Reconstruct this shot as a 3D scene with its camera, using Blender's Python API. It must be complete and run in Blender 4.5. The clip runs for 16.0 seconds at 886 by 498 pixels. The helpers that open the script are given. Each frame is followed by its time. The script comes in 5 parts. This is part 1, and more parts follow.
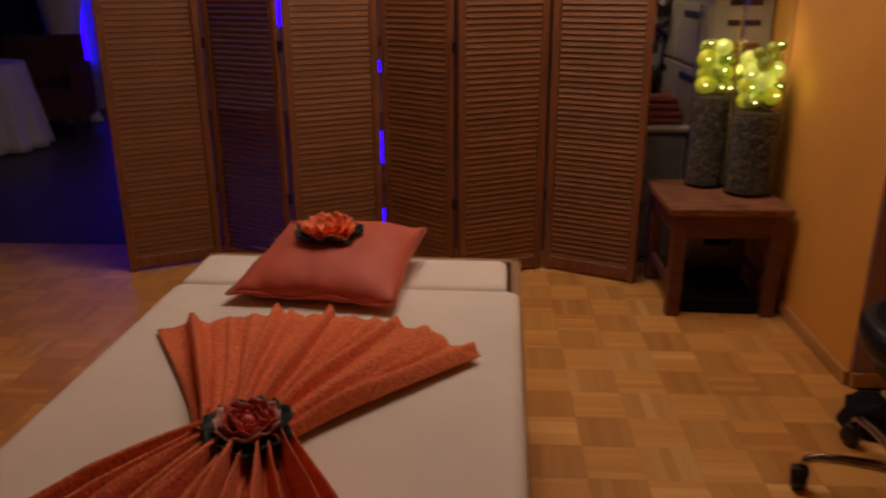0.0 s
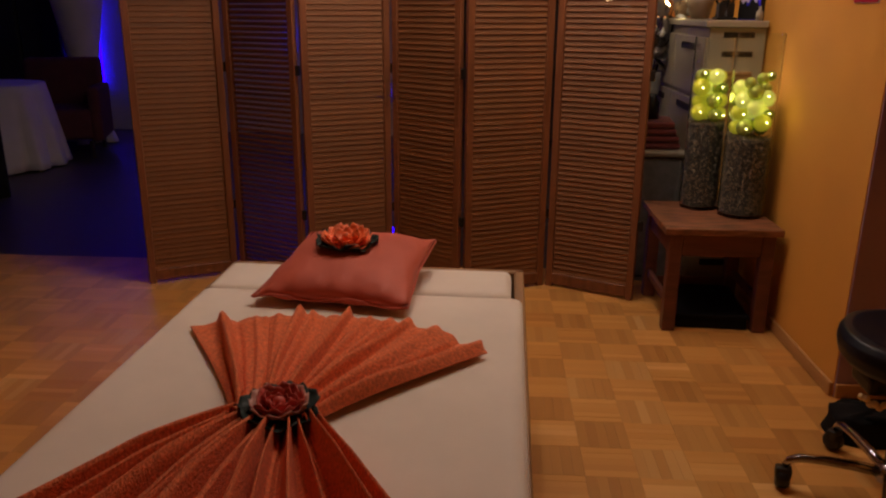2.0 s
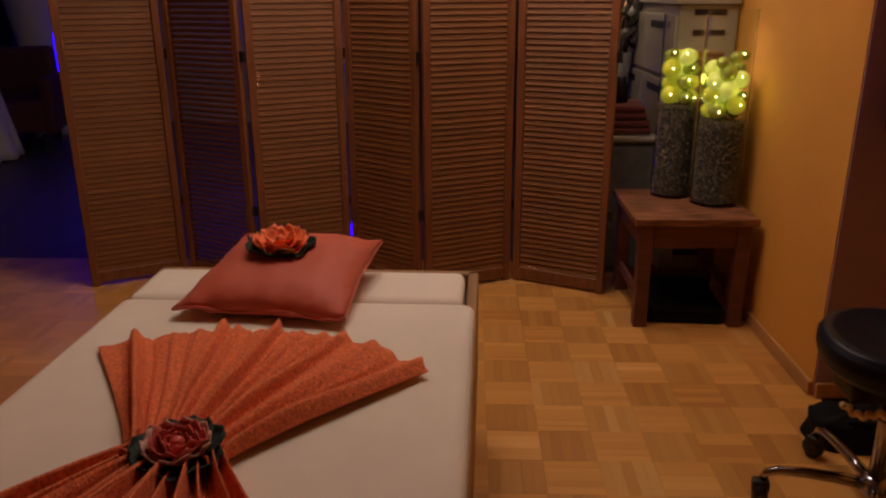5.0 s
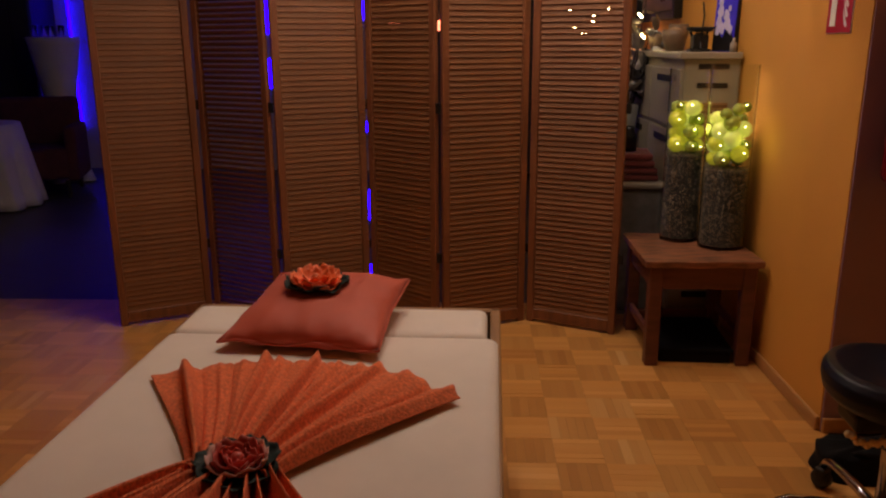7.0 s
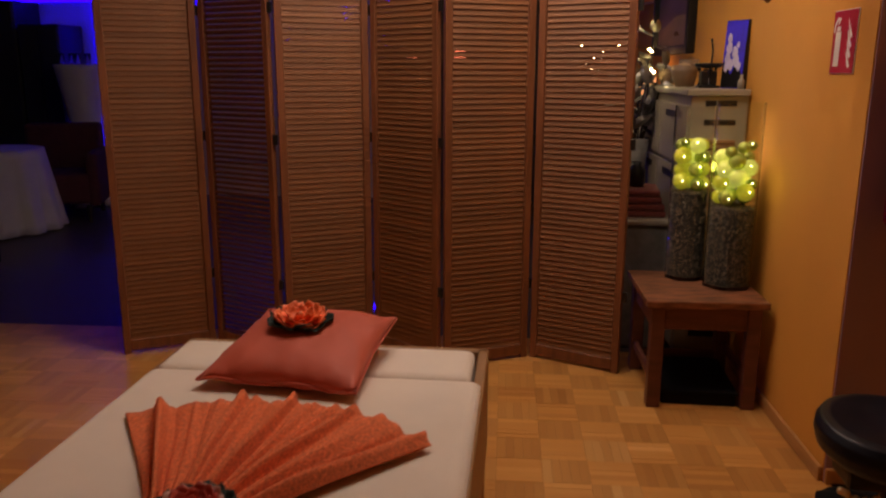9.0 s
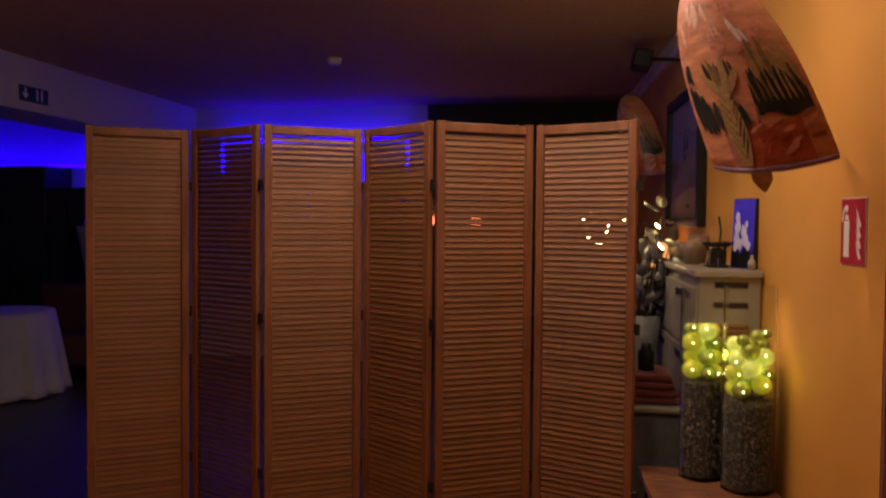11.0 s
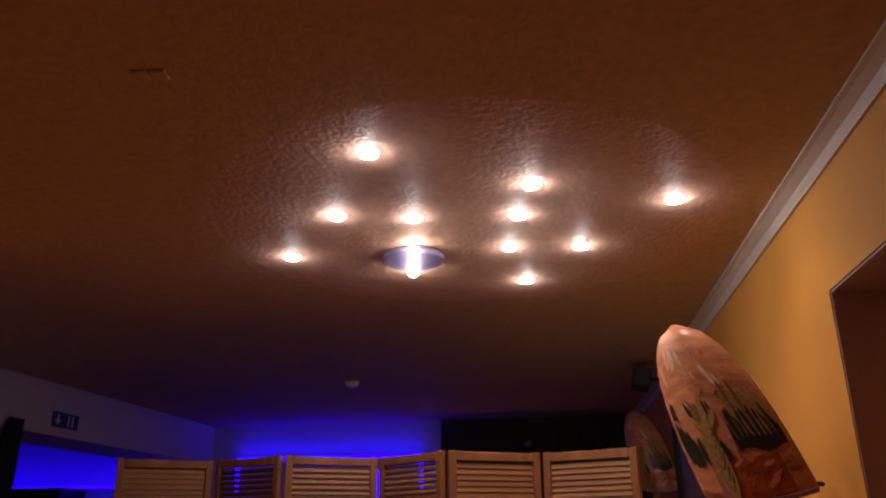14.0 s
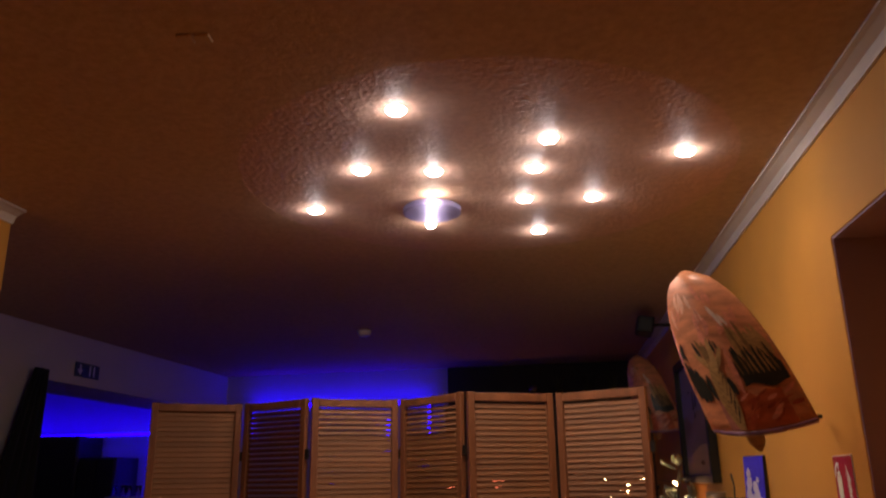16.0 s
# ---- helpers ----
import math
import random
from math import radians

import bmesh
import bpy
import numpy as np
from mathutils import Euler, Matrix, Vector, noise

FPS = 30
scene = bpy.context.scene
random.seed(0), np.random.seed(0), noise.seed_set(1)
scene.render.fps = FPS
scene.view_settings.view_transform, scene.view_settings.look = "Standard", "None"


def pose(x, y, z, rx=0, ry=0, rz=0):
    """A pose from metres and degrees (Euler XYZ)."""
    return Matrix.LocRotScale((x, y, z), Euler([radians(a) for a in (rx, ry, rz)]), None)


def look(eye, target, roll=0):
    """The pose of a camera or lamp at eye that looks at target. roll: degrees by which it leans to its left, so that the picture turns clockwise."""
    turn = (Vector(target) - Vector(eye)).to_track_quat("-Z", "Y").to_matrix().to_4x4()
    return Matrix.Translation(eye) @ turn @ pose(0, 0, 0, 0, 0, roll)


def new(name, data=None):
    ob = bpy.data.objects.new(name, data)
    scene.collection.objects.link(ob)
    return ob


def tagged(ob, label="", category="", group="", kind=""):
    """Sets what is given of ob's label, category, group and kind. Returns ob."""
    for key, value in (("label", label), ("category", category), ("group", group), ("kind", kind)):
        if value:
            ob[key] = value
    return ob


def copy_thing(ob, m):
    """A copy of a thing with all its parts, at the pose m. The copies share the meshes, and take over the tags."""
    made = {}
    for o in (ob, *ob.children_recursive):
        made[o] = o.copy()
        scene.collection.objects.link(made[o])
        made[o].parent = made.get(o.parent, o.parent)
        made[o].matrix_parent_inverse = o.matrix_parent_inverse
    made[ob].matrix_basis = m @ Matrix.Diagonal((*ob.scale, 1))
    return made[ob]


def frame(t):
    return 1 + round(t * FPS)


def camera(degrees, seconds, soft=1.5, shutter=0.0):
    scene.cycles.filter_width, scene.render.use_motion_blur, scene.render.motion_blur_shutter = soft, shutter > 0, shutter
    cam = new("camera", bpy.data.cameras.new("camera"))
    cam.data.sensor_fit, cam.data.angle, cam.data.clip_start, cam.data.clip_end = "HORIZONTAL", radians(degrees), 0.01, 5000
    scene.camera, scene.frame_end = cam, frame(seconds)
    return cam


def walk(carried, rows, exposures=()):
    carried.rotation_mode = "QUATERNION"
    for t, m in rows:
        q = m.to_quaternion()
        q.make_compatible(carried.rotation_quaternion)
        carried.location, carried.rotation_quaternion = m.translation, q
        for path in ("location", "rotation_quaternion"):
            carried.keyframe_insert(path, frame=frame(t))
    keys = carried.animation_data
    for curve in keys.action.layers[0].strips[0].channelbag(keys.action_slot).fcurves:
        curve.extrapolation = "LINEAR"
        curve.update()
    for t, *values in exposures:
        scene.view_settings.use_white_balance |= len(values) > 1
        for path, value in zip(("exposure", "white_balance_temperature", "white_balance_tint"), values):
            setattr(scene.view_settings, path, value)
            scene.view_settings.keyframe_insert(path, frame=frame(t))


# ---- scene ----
cam = camera(59.4, 16.0, soft=2.2, shutter=0.5)
PATH = [
    (0, (0.355, 0.106, 1.257), (0.165, 1.985, 0.601), -0.3),
    (0.5, (0.365, 0.018, 1.28), (0.329, 1.905, 0.619), 0.6),
    (1, (0.358, -0.037, 1.273), (0.309, 1.866, 0.662), 1.1),
    (1.5, (0.359, -0.057, 1.265), (0.244, 1.846, 0.663), 0.4),
    (2, (0.352, -0.06, 1.267), (0.154, 1.84, 0.673), 0.4),
    (2.5, (0.402, 0.032, 1.258), (0.207, 1.936, 0.677), 1.0),
    (3, (0.522, 0.19, 1.224), (0.364, 2.114, 0.703), 4.2),
    (3.5, (0.519, 0.237, 1.207), (0.395, 2.144, 0.615), 3.3),
    (3.7, (0.495, 0.229, 1.215), (0.412, 2.133, 0.608), 0.5),
    (5.8, (0.406, 0.062, 1.251), (0.24, 1.953, 0.619), -0.1),
    (6, (0.394, 0.036, 1.251), (0.232, 1.935, 0.645), -0.2),
    (6.5, (0.386, 0.011, 1.266), (0.229, 1.931, 0.73), -0.2),
    (7, (0.384, 0.005, 1.268), (0.218, 1.931, 0.754), -0.3),
    (7.5, (0.39, -0.005, 1.27), (0.217, 1.922, 0.763), -0.3),
    (8, (0.383, -0.009, 1.269), (0.19, 1.918, 0.768), 0.0),
    (8.2, (0.385, -0.019, 1.273), (0.187, 1.907, 0.77), 0.1),
    (10.3, (0.687, 0.279, 1.353), (0.371, 2.242, 1.137), 0.3),
    (10.5, (0.672, 0.299, 1.363), (0.35, 2.265, 1.19), 0.4),
    (11, (0.631, 0.284, 1.402), (0.3, 2.256, 1.334), 0.5),
    (11.5, (0.622, 0.266, 1.434), (0.293, 2.239, 1.474), 0.6),
    (12, (0.632, 0.257, 1.454), (0.295, 2.223, 1.594), 0.4),
    (12.5, (0.619, 0.245, 1.469), (0.285, 2.203, 1.702), -0.0),
    (13, (0.642, 0.198, 1.486), (0.306, 2.125, 1.904), -0.0),
    (13.5, (0.703, 0.15, 1.489), (0.357, 2.032, 2.073), 0.3),
    (14, (0.693, 0.014, 1.465), (0.348, 1.858, 2.158), -0.3),
    (14.5, (0.663, -0.078, 1.457), (0.312, 1.765, 2.15), -2.1),
    (15, (0.649, -0.113, 1.423), (0.281, 1.776, 1.966), -3.4),
    (15.5, (0.63, -0.137, 1.425), (0.264, 1.765, 1.924), -2.6),
    (16, (0.627, -0.135, 1.417), (0.283, 1.749, 1.993), -0.9),
]
LIGHTNESS = [(0, -0.08), (8.2, -0.12), (10.4, 0.20), (11.2, -0.10), (12.5, -0.37), (13.1, -0.31), (13.8, -0.41), (16, -0.46)]
walk(cam, [(t, look(eye, target, roll)) for t, eye, target, roll in PATH], LIGHTNESS)

# ---------------------------------------------------------------- light levels
BULB_WATT = 3.8
SIDE_WATT = 0.70
WARM = (1.0, 0.66, 0.47)
BLUE = (0.012, 0.0, 1.0)

world = bpy.data.worlds.new("night")
world.use_nodes = True
world.node_tree.nodes["Background"].inputs[0].default_value = (0.002, 0.002, 0.004, 1)
scene.world = world


def point_lamp(name, place, watt, colour, radius):
    data = bpy.data.lights.new(name, "POINT")
    data.energy, data.color, data.shadow_soft_size = watt, colour, radius
    ob = new(name, data)
    ob.location = place
    return ob


def spot_lamp(name, place, watt):
    """A halogen spot that shines down in a wide cone."""
    data = bpy.data.lights.new(name, "SPOT")
    data.energy, data.color, data.shadow_soft_size = watt, WARM, 0.02
    data.spot_size, data.spot_blend = radians(138), 0.6
    ob = new(name, data)
    ob.location = place
    return ob


# ---------------------------------------------------------------- materials
def ramp(nodes, links, fac, stops):
    r = nodes.new("ShaderNodeValToRGB")
    r.color_ramp.elements[0].position, r.color_ramp.elements[0].color = stops[0][0], (*stops[0][1], 1)
    r.color_ramp.elements[1].position, r.color_ramp.elements[1].color = stops[-1][0], (*stops[-1][1], 1)
    for pos, col in stops[1:-1]:
        e = r.color_ramp.elements.new(pos)
        e.color = (*col, 1)
    links.new(fac, r.inputs[0])
    return r.outputs[0]


def mat(name, colour, rough=0.6, metal=0.0, vary=0.15, scale=6.0, stretch=(1, 1, 1), bump=0.0, bump_scale=60.0,
        rand=0.0, island=0.0, spec=0.5, sheen=0.0, coat=0.0):
    """A surface of one colour with broad stains, fine grain and relief."""
    m = bpy.data.materials.new(name)
    m.use_nodes = True
    n, l = m.node_tree.nodes, m.node_tree.links
    b = n["Principled BSDF"]
    b.inputs["Metallic"].default_value = metal
    b.inputs["Specular IOR Level"].default_value = spec
    b.inputs["Sheen Weight"].default_value = sheen
    b.inputs["Coat Weight"].default_value = coat
    tc = n.new("ShaderNodeTexCoord")
    mp = n.new("ShaderNodeMapping")
    mp.inputs["Scale"].default_value = stretch
    l.new(tc.outputs["Object"], mp.inputs[0])
    broad = n.new("ShaderNodeTexNoise")
    broad.inputs["Scale"].default_value, broad.inputs["Detail"].default_value = scale, 5
    l.new(mp.outputs[0], broad.inputs[0])
    fine = n.new("ShaderNodeTexNoise")
    fine.inputs["Scale"].default_value, fine.inputs["Detail"].default_value = bump_scale, 4
    l.new(mp.outputs[0], fine.inputs[0])
    dark = tuple(c * (1 - vary) for c in colour)
    light = tuple(min(1, c * (1 + vary)) for c in colour)
    base = ramp(n, l, broad.outputs[0], [(0.3, dark), (0.7, light)])
    hsv = n.new("ShaderNodeHueSaturation")
    l.new(base, hsv.inputs["Color"])
    add = n.new("ShaderNodeMath")
    add.operation = "MULTIPLY_ADD"
    add.inputs[1].default_value, add.inputs[2].default_value = vary, 1 - vary / 2
    l.new(fine.outputs[0], add.inputs[0])
    value = add.outputs[0]
    for amount, kind, out in ((rand, "ShaderNodeObjectInfo", "Random"), (island, "ShaderNodeNewGeometry", "Random Per Island")):
        if amount:
            src = n.new(kind)
            mul = n.new("ShaderNodeMath")
            mul.operation = "MULTIPLY_ADD"
            mul.inputs[1].default_value, mul.inputs[2].default_value = 2 * amount, 1 - amount
            l.new(src.outputs[out], mul.inputs[0])
            both = n.new("ShaderNodeMath")
            both.operation = "MULTIPLY"
            l.new(mul.outputs[0], both.inputs[0])
            l.new(value, both.inputs[1])
            value = both.outputs[0]
    l.new(value, hsv.inputs["Value"])
    l.new(hsv.outputs[0], b.inputs["Base Color"])
    rr = n.new("ShaderNodeMapRange")
    rr.inputs[3].default_value, rr.inputs[4].default_value = max(0.02, rough - 0.08), min(1, rough + 0.08)
    l.new(broad.outputs[0], rr.inputs[0])
    l.new(rr.outputs[0], b.inputs["Roughness"])
    if bump:
        bp = n.new("ShaderNodeBump")
        bp.inputs["Strength"].default_value, bp.inputs["Distance"].default_value = min(1, bump), 0.004
        l.new(fine.outputs[0], bp.inputs["Height"])
        l.new(bp.outputs[0], b.inputs["Normal"])
    return m


def glow(name, colour, strength):
    m = bpy.data.materials.new(name)
    m.use_nodes = True
    b = m.node_tree.nodes["Principled BSDF"]
    b.inputs["Base Color"].default_value = (*[0.8 * c for c in colour], 1)
    b.inputs["Emission Color"].default_value = (*colour, 1)
    b.inputs["Emission Strength"].default_value = strength
    b.inputs["Roughness"].default_value = 0.25
    return m


def glass(name, colour=(0.95, 0.97, 0.95), rough=0.0):
    m = bpy.data.materials.new(name)
    m.use_nodes = True
    b = m.node_tree.nodes["Principled BSDF"]
    b.inputs["Base Color"].default_value = (*colour, 1)
    b.inputs["Roughness"].default_value = rough
    b.inputs["Transmission Weight"].default_value = 1
    b.inputs["IOR"].default_value = 1.3
    return m


def parquet_wood(name, sheen_tone):
    """Waxed oak whose tone differs from strip to strip; the grain's sheen by direction is put into the colour."""
    m = mat(name, tuple(c * sheen_tone for c in (0.62, 0.31, 0.085)), 0.38, vary=0.10, scale=5, stretch=(1.2, 12, 12), bump=0.05, bump_scale=40)
    n, l = m.node_tree.nodes, m.node_tree.links
    b = n["Principled BSDF"]
    tone = b.inputs["Base Color"].links[0].from_node
    info, geo, join = n.new("ShaderNodeObjectInfo"), n.new("ShaderNodeNewGeometry"), n.new("ShaderNodeCombineXYZ")
    l.new(info.outputs["Random"], join.inputs[0])
    l.new(geo.outputs["Random Per Island"], join.inputs[1])
    chance = n.new("ShaderNodeTexWhiteNoise")
    chance.noise_dimensions = "3D"
    l.new(join.outputs[0], chance.inputs["Vector"])
    whole = n.new("ShaderNodeTexWhiteNoise")
    whole.noise_dimensions = "1D"
    l.new(info.outputs["Random"], whole.inputs["W"])
    mix = n.new("ShaderNodeMath")
    mix.operation = "MULTIPLY_ADD"
    mix.inputs[1].default_value = 0.45
    half = n.new("ShaderNodeMath")
    half.operation = "MULTIPLY"
    half.inputs[1].default_value = 0.55
    l.new(whole.outputs["Value"], half.inputs[0])
    l.new(chance.outputs["Value"], mix.inputs[0])
    l.new(half.outputs[0], mix.inputs[2])
    strips = ramp(n, l, mix.outputs[0], [(p, tuple(c * sheen_tone for c in col)) for p, col in ((0.05, (0.44, 0.185, 0.040)), (0.35, (0.58, 0.275, 0.065)), (0.75, (0.68, 0.345, 0.092)), (0.97, (0.84, 0.50, 0.18)))])
    blend = n.new("ShaderNodeMix")
    blend.data_type, blend.blend_type = "RGBA", "MIX"
    blend.inputs[0].default_value = 0.78
    l.new(tone.outputs[0], blend.inputs[6])
    l.new(strips, blend.inputs[7])
    l.new(blend.outputs[2], b.inputs["Base Color"])
    return m


M_WALL = mat("ochre_wall_paint", (0.70, 0.33, 0.05), 0.75, vary=0.06, scale=2.5, bump=0.25, bump_scale=180)
M_NICHE = mat("niche_brown", (0.40, 0.27, 0.36), 0.7, vary=0.08, scale=2.5, bump=0.25, bump_scale=180)
M_MAUVE = mat("grey_white_wall_paint", (0.55, 0.50, 0.52), 0.8, vary=0.06, scale=2, bump=0.2, bump_scale=150)
M_DARKWALL = mat("nearly_black_wall", (0.035, 0.03, 0.032), 0.8, vary=0.1, scale=2, bump=0.2, bump_scale=150)
M_CEIL = mat("rough_ceiling_plaster", (0.53, 0.375, 0.245), 0.75, vary=0.10, scale=30, bump=0.4, bump_scale=60, spec=0.08)
M_RECESS = mat("rough_glossy_recess_plaster", (0.57, 0.365, 0.265), 0.6, vary=0.10, scale=30, bump=1.0, bump_scale=50, spec=0.15)
M_CORNICE = mat("cornice_plaster", (0.62, 0.56, 0.5), 0.6, vary=0.05, scale=8)
M_SKIRT = mat("skirting_wood", (0.52, 0.27, 0.09), 0.45, vary=0.2, scale=4, stretch=(4, 0.6, 4))
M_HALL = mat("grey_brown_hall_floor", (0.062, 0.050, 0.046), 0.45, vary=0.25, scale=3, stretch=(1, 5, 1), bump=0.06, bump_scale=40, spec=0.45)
M_SUB = mat("floor_joint", (0.10, 0.055, 0.028), 0.8)
# same oak twice: turned blocks coloured darker for the weaker sheen of their grain
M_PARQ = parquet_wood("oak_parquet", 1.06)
M_PARQ_LESS_SHEEN = parquet_wood("oak_parquet_less_sheen", 0.89)
M_SCREEN = mat("screen_frame_pine", (0.205, 0.077, 0.030), 0.5, vary=0.25, scale=5, stretch=(8, 8, 0.9), bump=0.06, bump_scale=30)
M_SLAT = mat("screen_slat_wood", (0.198, 0.083, 0.029), 0.65, vary=0.2, scale=5, stretch=(1, 9, 9), rand=0.12)
M_SHEET = mat("white_bed_sheet", (0.83, 0.765, 0.67), 0.85, vary=0.04, scale=5, bump=0.15, bump_scale=25, sheen=0.1)
M_BEDWOOD = mat("bed_frame_wood", (0.34, 0.19, 0.085), 0.5, vary=0.2, scale=5, stretch=(6, 1, 6))
M_CLOTH = mat("orange_terry_cloth", (0.84, 0.185, 0.062), 0.85, vary=0.33, scale=150, bump=0.9, bump_scale=220, sheen=0.05)
M_PILLOW = mat("terracotta_satin", (0.56, 0.110, 0.062), 0.55, vary=0.08, scale=7, bump=0.12, bump_scale=300, sheen=0.1, spec=0.35)
M_PETAL_O = mat("orange_foam_petal", (0.85, 0.165, 0.04), 0.55, vary=0.15, scale=30, rand=0.1)
M_PETAL_R = mat("red_foam_petal", (0.62, 0.10, 0.075), 0.5, vary=0.2, scale=30, rand=0.15)
M_PETAL_P = mat("pale_pink_petal", (0.72, 0.40, 0.33), 0.5, vary=0.15, scale=30, rand=0.1)
M_LEAF = mat("dark_green_leaf", (0.006, 0.016, 0.012), 0.6, vary=0.3, scale=20, spec=0.3)
M_TABLE = mat("red_brown_table_wood", (0.13, 0.045, 0.03), 0.42, vary=0.3, scale=4, stretch=(1, 7, 7), bump=0.1, bump_scale=30)
M_TOP = mat("worn_table_top", (0.21, 0.085, 0.042), 0.38, vary=0.75, scale=5, stretch=(2, 9, 9), bump=0.1, bump_scale=30)
M_GRAVEL = mat("dark_gravel", (0.115, 0.088, 0.055), 0.7, vary=0.3, scale=40, island=0.75)
M_GRAVELBASE = mat("gravel_core", (0.035, 0.03, 0.022), 0.8)
M_LEATHER = mat("black_leatherette", (0.004, 0.007, 0.016), 0.42, vary=0.3, scale=12, bump=0.2, bump_scale=220, spec=0.3)
M_BAG = mat("black_nylon", (0.005, 0.005, 0.006), 0.85, vary=0.3, scale=12, bump=0.3, bump_scale=90, spec=0.2)
M_BLACK = mat("black_plastic", (0.006, 0.006, 0.006), 0.45, vary=0.3, scale=12)
M_CHROME = mat("chrome", (0.40, 0.40, 0.43), 0.10, metal=1.0, vary=0.05, scale=20)
M_CREAM = mat("cream_beads", (0.88, 0.70, 0.36), 0.4, vary=0.1, scale=20, rand=0.1)
M_RED = mat("red_enamel", (0.16, 0.004, 0.010), 0.28, vary=0.08, scale=8, coat=0.3)
M_SIGNRED = mat("sign_red", (0.42, 0.012, 0.04), 0.6, vary=0.05, scale=8, spec=0.15)
M_SIGNWHITE = mat("sign_white", (0.80, 0.76, 0.72), 0.4, vary=0.04, scale=8)
M_WHITE = mat("white_lacquer", (0.36, 0.33, 0.26), 0.4, vary=0.06, scale=6)
M_LINEN = mat("white_linen", (0.70, 0.68, 0.66), 0.85, vary=0.05, scale=6, bump=0.2, bump_scale=120)
M_GREY = mat("grey_basket_fabric", (0.20, 0.20, 0.19), 0.8, vary=0.2, scale=25, bump=0.5, bump_scale=90)
M_TOWEL = mat("wine_red_towel", (0.22, 0.045, 0.04), 0.9, vary=0.2, scale=40, bump=0.8, bump_scale=200, sheen=0.3)
M_DARKWOOD = mat("dark_furniture", (0.028, 0.018, 0.016), 0.5, vary=0.3, scale=4, stretch=(1, 6, 6))
M_MAROON = mat("maroon_armchair_fabric", (0.10, 0.025, 0.03), 0.85, vary=0.15, scale=12, bump=0.3, bump_scale=120)
M_BALLGREEN = mat("green_glass_ball", (0.42, 0.52, 0.10), 0.16, metal=0.55, vary=0.1, scale=10, rand=0.3)
M_BALLPEARL = glow("lit_pearl_ball", (0.80, 0.84, 0.17), 0.27)
M_BALLYELLOW = glow("lit_yellow_ball", (0.62, 0.60, 0.04), 0.22)
M_GLINT = glow("led_glint", (1.0, 0.95, 0.45), 10)
M_BULB = glow("halogen_bulb", (1.0, 0.86, 0.72), 80)
M_LEDBLUE = glow("blue_led_strip", BLUE, 7)
M_CANDLE = glow("candle_glass_glow", (1.0, 0.20, 0.10), 5)
M_FAIRY = glow("fairy_light", (1.0, 0.72, 0.28), 110)
M_CANOPY = mat("lilac_grey_enamel", (0.30, 0.27, 0.50), 0.4, vary=0.05)
M_GLASS = glass("clear_glass")


# ---------------------------------------------------------------- mesh helpers
def add_box(bm, x0, x1, y0, y1, z0, z1, bevel=0.0, seg=1, m=None):
    made = bmesh.ops.create_cube(bm, size=1.0)["verts"]
    for v in made:
        v.co = Vector((x0 + (v.co.x + 0.5) * (x1 - x0), y0 + (v.co.y + 0.5) * (y1 - y0), z0 + (v.co.z + 0.5) * (z1 - z0)))
    if bevel:
        edges = list({e for v in made for e in v.link_edges})
        made = bmesh.ops.bevel(bm, geom=edges, offset=bevel, segments=seg, affect="EDGES", profile=0.6)["verts"]
    if m is not None:
        bmesh.ops.transform(bm, matrix=m, verts=list({v for v in made if v.is_valid}))
    return bm


def box(x0, x1, y0, y1, z0, z1, bevel=0.0, seg=1, m=None):
    return add_box(bmesh.new(), x0, x1, y0, y1, z0, z1, bevel, seg, m)


def add_lathe(bm, profile, seg=24, m=None, closed=False):
    """Turns (radius, height) pairs round z."""
    rings = []
    for r, z in profile:
        if r < 1e-6:
            rings.append([bm.verts.new((0, 0, z))])
        else:
            rings.append([bm.verts.new((r * math.cos(2 * math.pi * k / seg), r * math.sin(2 * math.pi * k / seg), z)) for k in range(seg)])
    for a, b in zip(rings, rings[1:] + (rings[:1] if closed else [])):
        for k in range(seg):
            p = [a[k % len(a)], a[(k + 1) % len(a)], b[(k + 1) % len(b)], b[k % len(b)]]
            p = [v for i, v in enumerate(p) if v not in p[:i]]
            if len(p) > 2:
                bm.faces.new(p)
    if m is not None:
        bmesh.ops.transform(bm, matrix=m, verts=[v for r in rings for v in r])
    return bm


def lathe(profile, seg=24, m=None, closed=False):
    return add_lathe(bmesh.new(), profile, seg, m, closed)


def add_tube(bm, points, radius, seg=8):
    """A round bar along points; radius a number or one per point."""
    pts = [Vector(p) for p in points]
    radii = radius if isinstance(radius, (list, tuple)) else [radius] * len(pts)
    rings, side = [], None
    for i, p in enumerate(pts):
        ahead = (pts[min(i + 1, len(pts) - 1)] - pts[max(i - 1, 0)]).normalized()
        if side is None:
            side = ahead.cross(Vector((0, 0, 1)) if abs(ahead.z) < 0.9 else Vector((1, 0, 0))).normalized()
        side = (side - ahead * side.dot(ahead)).normalized()
        up = ahead.cross(side)
        rings.append([bm.verts.new(p + radii[i] * (math.cos(2 * math.pi * k / seg) * side + math.sin(2 * math.pi * k / seg) * up)) for k in range(seg)])
    for a, b in zip(rings, rings[1:]):
        for k in range(seg):
            bm.faces.new([a[k], a[(k + 1) % seg], b[(k + 1) % seg], b[k]])
    bm.faces.new(rings[0][::-1])
    bm.faces.new(rings[-1])
    return bm


def tube(points, radius, seg=8):
    return add_tube(bmesh.new(), points, radius, seg)


